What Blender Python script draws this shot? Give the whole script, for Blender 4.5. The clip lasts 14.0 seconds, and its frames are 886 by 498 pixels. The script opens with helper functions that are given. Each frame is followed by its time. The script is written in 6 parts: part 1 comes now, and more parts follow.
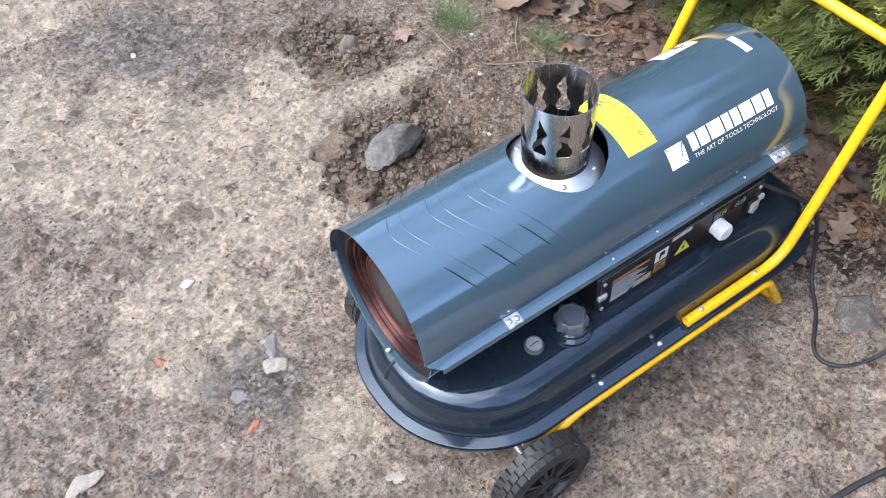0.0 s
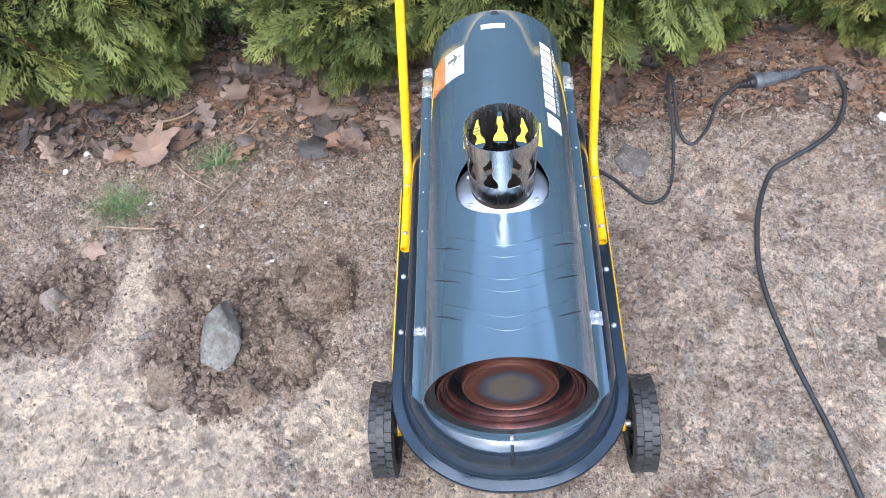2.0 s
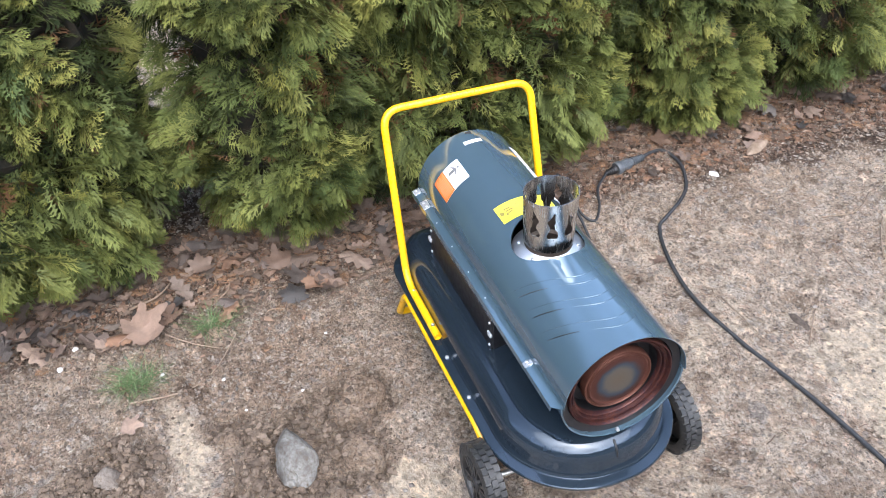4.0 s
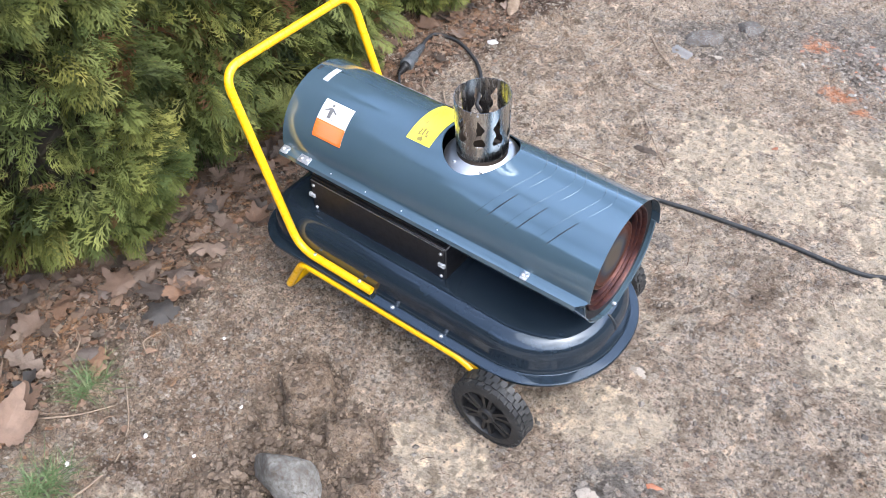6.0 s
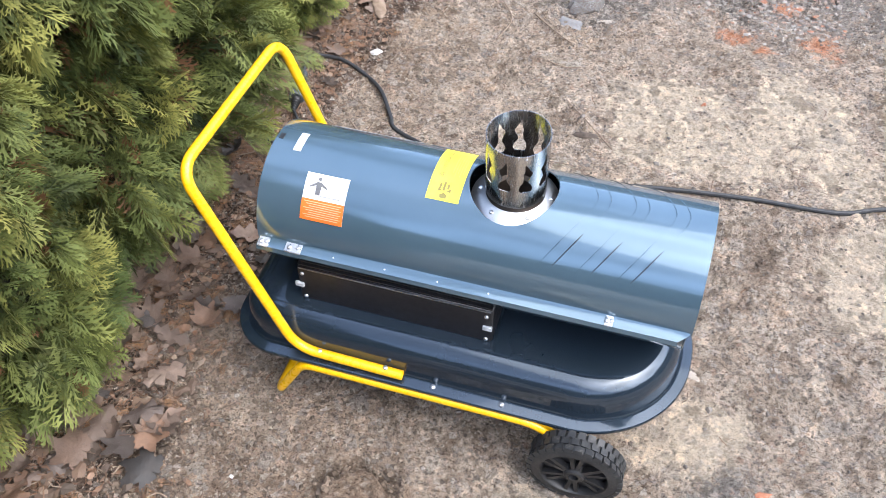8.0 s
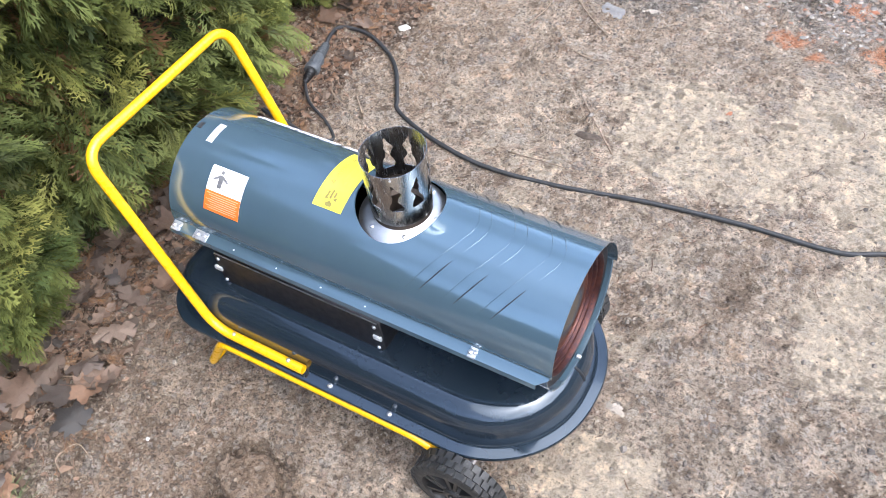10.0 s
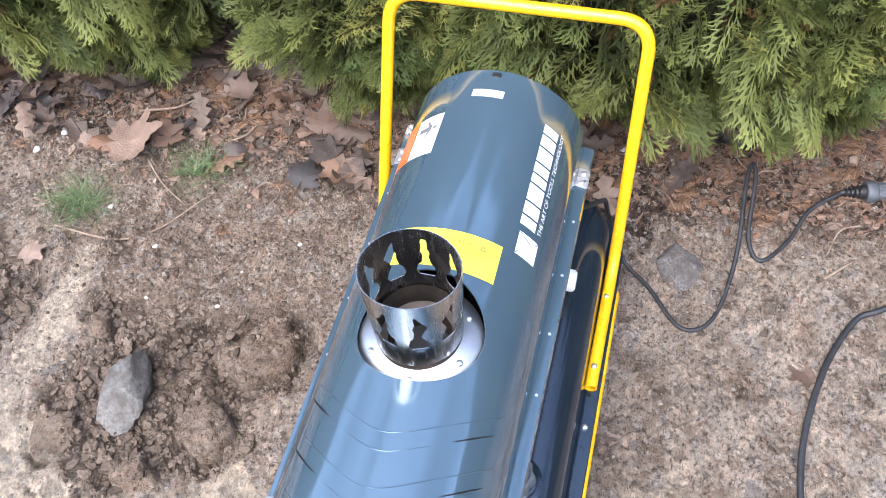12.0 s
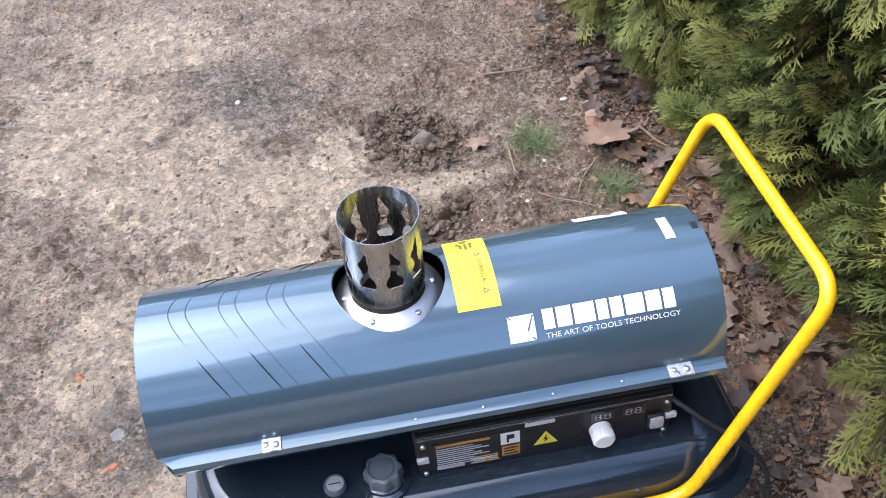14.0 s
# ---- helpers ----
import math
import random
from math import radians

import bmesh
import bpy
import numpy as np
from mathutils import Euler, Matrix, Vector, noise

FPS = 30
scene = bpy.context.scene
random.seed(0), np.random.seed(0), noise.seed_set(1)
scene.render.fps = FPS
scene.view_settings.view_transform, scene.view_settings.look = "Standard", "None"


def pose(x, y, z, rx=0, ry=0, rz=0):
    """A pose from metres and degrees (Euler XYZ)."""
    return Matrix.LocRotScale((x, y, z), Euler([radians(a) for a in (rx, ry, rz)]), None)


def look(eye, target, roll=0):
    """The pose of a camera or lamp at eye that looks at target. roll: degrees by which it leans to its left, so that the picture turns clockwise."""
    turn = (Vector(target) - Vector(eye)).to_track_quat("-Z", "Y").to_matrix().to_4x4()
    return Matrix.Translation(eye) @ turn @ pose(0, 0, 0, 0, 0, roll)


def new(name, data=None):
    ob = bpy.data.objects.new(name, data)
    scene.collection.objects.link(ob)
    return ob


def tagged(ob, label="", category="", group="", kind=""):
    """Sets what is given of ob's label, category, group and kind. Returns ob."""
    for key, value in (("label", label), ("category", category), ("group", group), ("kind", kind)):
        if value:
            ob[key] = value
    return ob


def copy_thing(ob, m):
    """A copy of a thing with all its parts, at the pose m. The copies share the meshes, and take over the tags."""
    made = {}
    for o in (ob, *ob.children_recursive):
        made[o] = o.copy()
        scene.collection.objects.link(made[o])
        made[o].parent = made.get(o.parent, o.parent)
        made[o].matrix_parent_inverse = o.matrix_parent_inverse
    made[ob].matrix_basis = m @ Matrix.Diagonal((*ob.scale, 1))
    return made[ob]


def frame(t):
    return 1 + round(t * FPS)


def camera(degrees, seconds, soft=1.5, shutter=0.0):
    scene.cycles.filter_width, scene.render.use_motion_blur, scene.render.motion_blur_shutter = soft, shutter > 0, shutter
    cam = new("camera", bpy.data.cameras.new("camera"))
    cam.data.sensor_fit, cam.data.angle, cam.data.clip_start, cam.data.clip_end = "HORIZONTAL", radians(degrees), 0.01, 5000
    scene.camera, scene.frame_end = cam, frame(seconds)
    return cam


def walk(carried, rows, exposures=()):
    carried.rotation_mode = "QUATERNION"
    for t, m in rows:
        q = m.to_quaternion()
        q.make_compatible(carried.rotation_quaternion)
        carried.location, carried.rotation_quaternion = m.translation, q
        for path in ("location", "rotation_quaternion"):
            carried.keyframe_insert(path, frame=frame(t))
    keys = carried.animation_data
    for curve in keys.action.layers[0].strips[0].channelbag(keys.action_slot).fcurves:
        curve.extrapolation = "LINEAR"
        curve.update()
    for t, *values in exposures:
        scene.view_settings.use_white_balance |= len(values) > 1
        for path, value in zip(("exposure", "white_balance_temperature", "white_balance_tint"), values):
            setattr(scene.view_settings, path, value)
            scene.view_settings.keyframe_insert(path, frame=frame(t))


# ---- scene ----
cam = camera(52.7, 14.0, soft=0.5)
PATH = [
    (0, (-0.752, -0.821, 1.679), (-0.086, 0.255, 0.131), -4.0),
    (0.5, (-0.762, -0.608, 1.641), (0.006, 0.362, 0.069), -5.9),
    (0.7, (-0.744, -0.517, 1.636), (0.056, 0.387, 0.040), -7.5),
    (1, (-0.779, -0.385, 1.66), (0.145, 0.306, 0.026), -6.8),
    (1.5, (-0.914, -0.116, 1.715), (0.195, 0.242, 0.09), -6.0),
    (2, (-1.132, 0.013, 1.794), (0.123, 0.135, 0.241), -6.5),
    (2.5, (-1.377, 0.092, 1.859), (-0.031, 0.068, 0.38), -4.9),
    (3, (-1.5, 0.279, 1.903), (-0.064, 0.088, 0.524), -2.6),
    (3.2, (-1.531, 0.394, 1.919), (-0.07, 0.121, 0.581), -2.3),
    (5.3, (-1.19, 1.262, 1.922), (-0.044, 0.345, 0.563), -2.4),
    (5.5, (-1.136, 1.298, 1.903), (-0.076, 0.329, 0.511), -2.8),
    (6, (-0.904, 1.264, 1.87), (-0.031, 0.187, 0.427), -2.0),
    (6.5, (-0.693, 1.208, 1.84), (0.042, 0.06, 0.377), -1.3),
    (7, (-0.428, 1.214, 1.818), (0.138, -0.008, 0.339), -1.3),
    (7.5, (-0.274, 1.209, 1.808), (0.154, -0.05, 0.314), -1.3),
    (7.7, (-0.239, 1.228, 1.807), (0.159, -0.043, 0.315), -0.8),
    (9.8, (-0.668, 0.965, 1.845), (0.042, -0.077, 0.292), -8.0),
    (10, (-0.723, 0.888, 1.848), (0.011, -0.13, 0.29), -8.1),
    (10.2, (-0.741, 0.791, 1.814), (0.036, -0.18, 0.248), -7.3),
    (10.5, (-0.744, 0.587, 1.749), (0.165, -0.235, 0.168), -7.0),
    (10.7, (-0.764, 0.473, 1.771), (0.259, -0.237, 0.207), -6.5),
    (11, (-0.769, 0.235, 1.768), (0.442, -0.189, 0.234), -9.3),
    (11.2, (-0.815, 0.098, 1.746), (0.499, -0.141, 0.257), -8.4),
    (11.5, (-0.787, -0.109, 1.724), (0.525, -0.024, 0.216), -7.9),
    (12, (-0.595, -0.259, 1.607), (0.541, 0.148, 0.012), -6.7),
    (12.5, (-0.449, -0.363, 1.589), (0.465, 0.336, -0.046), -8.7),
    (13, (-0.283, -0.606, 1.59), (0.291, 0.488, 0.017), -8.4),
    (13.2, (-0.247, -0.715, 1.639), (0.209, 0.489, 0.109), -6.9),
    (13.5, (-0.185, -0.872, 1.599), (0.142, 0.484, 0.166), -4.8),
    (13.7, (-0.170, -0.959, 1.610), (0.118, 0.428, 0.198), -4.3),
    (14, (-0.024, -0.993, 1.554), (0.141, 0.47, 0.2), -5.2),
]
walk(cam, [(t, look(eye, target, roll)) for t, eye, target, roll in PATH], exposures=[(t, e, k, m) for t, e, k, m in ((0.0, 1.68, 5830, 10), (1.5, 1.81, 5650, 11), (3.0, 1.88, 5830, 10), (5.5, 1.78, 6000, 10), (7.5, 1.83, 6030, 10), (10.0, 1.88, 6000, 10), (10.8, 1.81, 5880, 11), (11.4, 2.05, 5880, 12.5), (12.0, 1.96, 5900, 13.5), (13.0, 1.65, 5900, 14), (14.0, 1.58, 6030, 14))])

# ---- daylight: bright overcast ----
SUN_UP, SUN_ROUND = 57.0, 282.0
world = bpy.data.worlds.new("overcast_sky")
scene.world = world
world.use_nodes = True
wn, wl = world.node_tree.nodes, world.node_tree.links
sky = wn.new("ShaderNodeTexSky")
sky.sky_type, sky.sun_disc = "NISHITA", False
sky.sun_elevation, sky.sun_rotation = radians(SUN_UP), radians(SUN_ROUND)
sky.air_density, sky.dust_density, sky.ozone_density = 1.0, 3.5, 1.0
grey = wn.new("ShaderNodeHueSaturation")
grey.inputs["Saturation"].default_value = 0.82
wl.new(sky.outputs[0], grey.inputs["Color"])
# broken cloud cover
way = wn.new("ShaderNodeTexCoord")
cloud = wn.new("ShaderNodeTexNoise")
cloud.inputs["Scale"].default_value, cloud.inputs["Detail"].default_value, cloud.inputs["Roughness"].default_value = 2.6, 5, 0.5
shade = wn.new("ShaderNodeMapRange")
shade.inputs["From Min"].default_value, shade.inputs["From Max"].default_value = 0.40, 0.58
shade.inputs["To Min"].default_value, shade.inputs["To Max"].default_value = 0.62, 1.38
tone = wn.new("ShaderNodeVectorMath")
tone.operation = "SCALE"
wl.new(way.outputs["Generated"], cloud.inputs["Vector"])
wl.new(cloud.outputs["Fac"], shade.inputs["Value"])
wl.new(grey.outputs[0], tone.inputs[0])
wl.new(shade.outputs[0], tone.inputs["Scale"])
wl.new(tone.outputs[0], wn["Background"].inputs["Color"])
wn["Background"].inputs["Strength"].default_value = 0.15
sun = new("sun", bpy.data.lights.new("sun", "SUN"))
sun.data.energy, sun.data.angle, sun.data.color = 1.05, radians(82), (1.0, 0.97, 0.92)
az = radians(SUN_ROUND)
sun.matrix_world = look((0, 0, 5), (0 - math.sin(az) * math.cos(radians(SUN_UP)), -math.cos(az) * math.cos(radians(SUN_UP)), 5 - math.sin(radians(SUN_UP))))


# ---- materials ----
def ramp(nt, fac, stops):
    r = nt.nodes.new("ShaderNodeValToRGB")
    while len(r.color_ramp.elements) < len(stops):
        r.color_ramp.elements.new(0.5)
    for e, (p, c) in zip(r.color_ramp.elements, stops):
        e.position, e.color = p, (*c, 1)
    nt.links.new(fac, r.inputs[0])
    return r.outputs[0]


def noise_tex(nt, scale, detail=4.0, rough=0.55, stretch=None):
    tc = nt.nodes.new("ShaderNodeTexCoord")
    out = tc.outputs["Object"]
    if stretch:
        mp = nt.nodes.new("ShaderNodeMapping")
        mp.inputs["Scale"].default_value = stretch
        nt.links.new(out, mp.inputs[0])
        out = mp.outputs[0]
    n = nt.nodes.new("ShaderNodeTexNoise")
    n.inputs["Scale"].default_value, n.inputs["Detail"].default_value, n.inputs["Roughness"].default_value = scale, detail, rough
    nt.links.new(out, n.inputs["Vector"])
    return n.outputs["Fac"]


def mix(nt, fac, a, b, mode="MIX"):
    m = nt.nodes.new("ShaderNodeMix")
    m.data_type, m.blend_type = "RGBA", mode
    for sock, v in ((m.inputs[0], fac), (m.inputs[6], a), (m.inputs[7], b)):
        if isinstance(v, bpy.types.NodeSocket):
            nt.links.new(v, sock)
        elif isinstance(v, (int, float)):
            sock.default_value = v
        else:
            sock.default_value = (*v, 1)
    return m.outputs[2]


def maths(nt, op, a, b=0.0, clamp=False):
    m = nt.nodes.new("ShaderNodeMath")
    m.operation, m.use_clamp = op, clamp
    for sock, v in ((m.inputs[0], a), (m.inputs[1], b)):
        if isinstance(v, bpy.types.NodeSocket):
            nt.links.new(v, sock)
        else:
            sock.default_value = v
    return m.outputs[0]


def bump(nt, height, strength, distance):
    b = nt.nodes.new("ShaderNodeBump")
    b.inputs["Strength"].default_value, b.inputs["Distance"].default_value = strength, distance
    nt.links.new(height, b.inputs["Height"])
    return b.outputs[0]


def base_material(name):
    m = bpy.data.materials.new(name)
    m.use_nodes = True
    return m, m.node_tree, m.node_tree.nodes["Principled BSDF"]


def surface(name, a, b, scale, rough=(0.4, 0.6), metal=0.0, grain=0.0, grain_scale=200.0, coat=0.0, dust=None, dust_at=(0.55, 0.75), stretch=None, coat_rough=0.12):
    """Two tones on a noise, a second finer noise for the gloss, fine relief, and dust or wear in patches."""
    m, nt, p = base_material(name)
    n1 = noise_tex(nt, scale, 5, 0.6, stretch)
    n2 = noise_tex(nt, scale * 6.3, 6, 0.65, stretch)
    col = ramp(nt, n1, [(0.35, a), (0.65, b)])
    if dust:
        k = ramp(nt, n2, [(dust_at[0], (0, 0, 0)), (dust_at[1], (1, 1, 1))])
        col = mix(nt, k, col, dust)
    nt.links.new(col, p.inputs["Base Color"])
    r = nt.nodes.new("ShaderNodeMapRange")
    r.inputs["To Min"].default_value, r.inputs["To Max"].default_value = rough
    r.inputs["From Min"].default_value, r.inputs["From Max"].default_value = 0.3, 0.7
    nt.links.new(n2, r.inputs["Value"])
    nt.links.new(r.outputs[0], p.inputs["Roughness"])
    p.inputs["Metallic"].default_value = metal
    p.inputs["Coat Weight"].default_value = coat
    p.inputs["Coat Roughness"].default_value = coat_rough
    if grain:
        nt.links.new(bump(nt, noise_tex(nt, grain_scale, 3), grain, 0.002), p.inputs["Normal"])
    return m


PAINT = surface("blue_grey_paint", (0.090, 0.148, 0.194), (0.100, 0.160, 0.208), 6, (0.10, 0.14), 0.46, 0.0, 9.0, 1.0, None, (0, 1), None, 0.05)
TANK = surface("black_tank_paint", (0.025, 0.039, 0.056), (0.031, 0.046, 0.065), 8, (0.11, 0.16), 0.50, 0.0, 8.0, 0.5, None, (0, 1), None, 0.06)
BLACK = surface("black_sheet", (0.008, 0.008, 0.010), (0.014, 0.014, 0.016), 10, (0.35, 0.55), 0.0, 0.05, 60)
YELLOW = surface("yellow_paint", (0.80, 0.43, 0.001), (0.86, 0.48, 0.003), 14, (0.22, 0.36), 0.0, 0.04, 60, 0.3, (0.55, 0.33, 0.03), (0.70, 0.92))
STEEL = surface("stainless_steel", (0.46, 0.455, 0.45), (0.60, 0.59, 0.575), 20, (0.16, 0.32), 1.0, 0.06, 90, 0.0, (0.36, 0.31, 0.26), (0.58, 0.82), (1, 1, 0.15))
COLLAR = surface("brushed_collar_steel", (0.60, 0.595, 0.585), (0.74, 0.73, 0.71), 24, (0.34, 0.46), 1.0, 0.05, 120, 0.0, (0.40, 0.34, 0.28), (0.62, 0.86))
DARK_BARK = surface("dark_bark", (0.040, 0.030, 0.023), (0.098, 0.076, 0.060), 60, (0.8, 0.95), 0.0, 0.8, 150)
ZINC = surface("zinc_bolt", (0.55, 0.56, 0.58), (0.72, 0.73, 0.75), 60, (0.25, 0.45), 0.9, 0.1, 300)
RUST = surface("rusty_baffle", (0.032, 0.011, 0.011), (0.105, 0.038, 0.027), 28, (0.30, 0.50), 0.60, 0.15, 200, 0.0, (0.030, 0.016, 0.026), (0.48, 0.66))
RUBBER = surface("tyre_rubber", (0.016, 0.017, 0.018), (0.030, 0.031, 0.032), 18, (0.42, 0.68), 0.0, 0.3, 200, 0.0, (0.13, 0.12, 0.105), (0.56, 0.80))
PLASTIC = surface("black_plastic", (0.012, 0.012, 0.013), (0.02, 0.02, 0.021), 30, (0.4, 0.55), 0.0, 0.1, 300)
GREY_CAP = surface("grey_cap_plastic", (0.095, 0.112, 0.128), (0.120, 0.138, 0.155), 40, (0.28, 0.42), 0.0, 0.1, 400)
WHITE_KNOB = surface("white_plastic", (0.72, 0.72, 0.70), (0.80, 0.80, 0.78), 40, (0.35, 0.5))
CABLE = surface("black_cable_rubber", (0.016, 0.017, 0.019), (0.028, 0.029, 0.032), 40, (0.45, 0.65), 0.0, 0.1, 300, 0.0, (0.13, 0.125, 0.115), (0.58, 0.80))
STICKER_YELLOW = surface("yellow_label", (0.78, 0.66, 0.05), (0.82, 0.71, 0.08), 20, (0.3, 0.42))
STICKER_WHITE = surface("white_label", (0.74, 0.75, 0.76), (0.80, 0.80, 0.80), 30, (0.35, 0.5))
STICKER_SILVER = surface("silver_label", (0.50, 0.53, 0.55), (0.78, 0.79, 0.80), 60, (0.3, 0.5), 0.3, 0.3, 120, 0.0, (0.06, 0.08, 0.1), (0.62, 0.7))
STICKER_ORANGE = surface("orange_label", (0.80, 0.13, 0.01), (0.84, 0.16, 0.015), 20, (0.35, 0.5))
INK = surface("dark_ink", (0.010, 0.012, 0.015), (0.02, 0.022, 0.025), 60, (0.4, 0.5))
PALE_INK = surface("pale_ink", (0.80, 0.69, 0.12), (0.74, 0.63, 0.10), 60, (0.4, 0.5))
PALE_ORANGE = surface("pale_orange_ink", (0.85, 0.42, 0.25), (0.80, 0.38, 0.22), 60, (0.4, 0.5))
GREY_INK = surface("grey_ink", (0.22, 0.22, 0.23), (0.30, 0.30, 0.31), 60, (0.4, 0.5))
LABEL_INK = surface("olive_label_ink", (0.20, 0.17, 0.045), (0.27, 0.23, 0.06), 60, (0.4, 0.5))
SOFT_INK = surface("soft_grey_ink", (0.10, 0.10, 0.105), (0.15, 0.15, 0.155), 60, (0.4, 0.5))
SLATE_INK = surface("slate_ink", (0.07, 0.10, 0.135), (0.09, 0.125, 0.16), 60, (0.4, 0.5))
ORANGE_INK = surface("orange_ink", (0.42, 0.20, 0.05), (0.50, 0.24, 0.06), 60, (0.4, 0.5))
PRINT = surface("pale_grey_print", (0.36, 0.37, 0.38), (0.46, 0.47, 0.48), 60, (0.4, 0.5))
LCD = surface("dark_display", (0.012, 0.012, 0.013), (0.018, 0.018, 0.02), 60, (0.1, 0.15))
SMOKED = surface("clear_switch_cover", (0.30, 0.31, 0.32), (0.45, 0.45, 0.45), 60, (0.15, 0.3))
STONE = surface("grey_stone", (0.055, 0.053, 0.051), (0.170, 0.168, 0.166), 34, (0.75, 0.92), 0.0, 1.0, 60, 0.0, (0.085, 0.064, 0.049), (0.44, 0.58))
MOTTLED = surface("mottled_grey_stone", (0.060, 0.054, 0.047), (0.215, 0.213, 0.198), 17, (0.80, 0.95), 0.0, 0.7, 110, 0.0, (0.085, 0.066, 0.050), (0.42, 0.72))
TWIG = surface("dry_twig", (0.16, 0.113, 0.077), (0.27, 0.205, 0.15), 40, (0.75, 0.9), 0.0, 0.5, 300)
BARK = surface("thuja_bark", (0.07, 0.04, 0.025), (0.13, 0.08, 0.05), 30, (0.8, 0.95), 0.0, 0.6, 120, 0.0, None, (0, 1), (1, 1, 0.2))
SHADE_CORE = surface("shaded_inner_core", (0.006, 0.007, 0.004), (0.022, 0.016, 0.009), 40, (0.9, 1.0), 0.0, 1.0, 90)


def heat_disc():
    """Burner disc: bluish grey middle, straw and brown rings of heat tint outside."""
    m, nt, p = base_material("heat_tinted_disc")
    tc = nt.nodes.new("ShaderNodeTexCoord")
    mp = nt.nodes.new("ShaderNodeMapping")
    mp.inputs["Location"].default_value, mp.inputs["Scale"].default_value = (0, 0, -0.447), (0, 1, 1)
    nt.links.new(tc.outputs["Object"], mp.inputs[0])
    ln = nt.nodes.new("ShaderNodeVectorMath")
    ln.operation = "LENGTH"
    nt.links.new(mp.outputs[0], ln.inputs[0])
    wob = maths(nt, "MULTIPLY", maths(nt, "SUBTRACT", noise_tex(nt, 30, 3), 0.5), 0.02)
    d = maths(nt, "MULTIPLY", maths(nt, "ADD", ln.outputs["Value"], wob), 10.0)
    col = ramp(nt, d, [(0.0, (0.115, 0.092, 0.070)), (0.33, (0.110, 0.098, 0.082)), (0.45, (0.042, 0.060, 0.085)), (0.52, (0.050, 0.040, 0.046)), (0.58, (0.068, 0.026, 0.020)), (0.72, (0.092, 0.034, 0.024)), (0.82, (0.120, 0.050, 0.034)), (0.9, (0.06, 0.021, 0.017))])
    nt.links.new(col, p.inputs["Base Color"])
    p.inputs["Metallic"].default_value, p.inputs["Roughness"].default_value = 0.6, 0.5
    nt.links.new(bump(nt, noise_tex(nt, 160, 4), 0.2, 0.002), p.inputs["Normal"])
    return m


def attribute(nt, name):
    a = nt.nodes.new("ShaderNodeAttribute")
    a.attribute_name = name
    return a.outputs["Fac"]


def warped(nt, scale, amount):
    """Object coordinates bent by a noise, for broken, uneven outlines."""
    tc = nt.nodes.new("ShaderNodeTexCoord")
    n = nt.nodes.new("ShaderNodeTexNoise")
    n.inputs["Scale"].default_value, n.inputs["Detail"].default_value = scale, 4
    nt.links.new(tc.outputs["Object"], n.inputs["Vector"])
    a = nt.nodes.new("ShaderNodeVectorMath")
    a.operation = "MULTIPLY_ADD"
    a.inputs[1].default_value = (amount, amount, 0)
    nt.links.new(n.outputs["Color"], a.inputs[0])
    nt.links.new(tc.outputs["Object"], a.inputs[2])
    return a.outputs[0]


def cells_at(nt, vec, scale, stretch=(1, 1, 1), turn=0.0):
    mp = nt.nodes.new("ShaderNodeMapping")
    mp.inputs["Scale"].default_value, mp.inputs["Rotation"].default_value = stretch, (0, 0, turn)
    nt.links.new(vec, mp.inputs[0])
    vo = nt.nodes.new("ShaderNodeTexVoronoi")
    vo.inputs["Scale"].default_value = scale
    nt.links.new(mp.outputs[0], vo.inputs["Vector"])
    sep = nt.nodes.new("ShaderNodeSeparateColor")
    nt.links.new(vo.outputs["Color"], sep.inputs[0])
    return vo.outputs["Distance"], sep.outputs


def chips(nt, vec, scale):
    """Angular pieces bedded side by side: distance from a piece's edge, and three random numbers for each."""
    edge = nt.nodes.new("ShaderNodeTexVoronoi")
    edge.feature = "DISTANCE_TO_EDGE"
    cell = nt.nodes.new("ShaderNodeTexVoronoi")
    for node in (edge, cell):
        node.inputs["Scale"].default_value = scale
        nt.links.new(vec, node.inputs["Vector"])
    sep = nt.nodes.new("ShaderNodeSeparateColor")
    nt.links.new(cell.outputs["Color"], sep.inputs[0])
    return edge.outputs["Distance"], sep.outputs


def span(nt, value, lo, hi, a=0.0, b=1.0):
    r = nt.nodes.new("ShaderNodeMapRange")
    r.interpolation_type = "SMOOTHSTEP"
    for key, v in (("From Min", lo), ("From Max", hi), ("To Min", a), ("To Max", b)):
        r.inputs[key].default_value = v
    nt.links.new(value, r.inputs["Value"])
    return r.outputs[0]


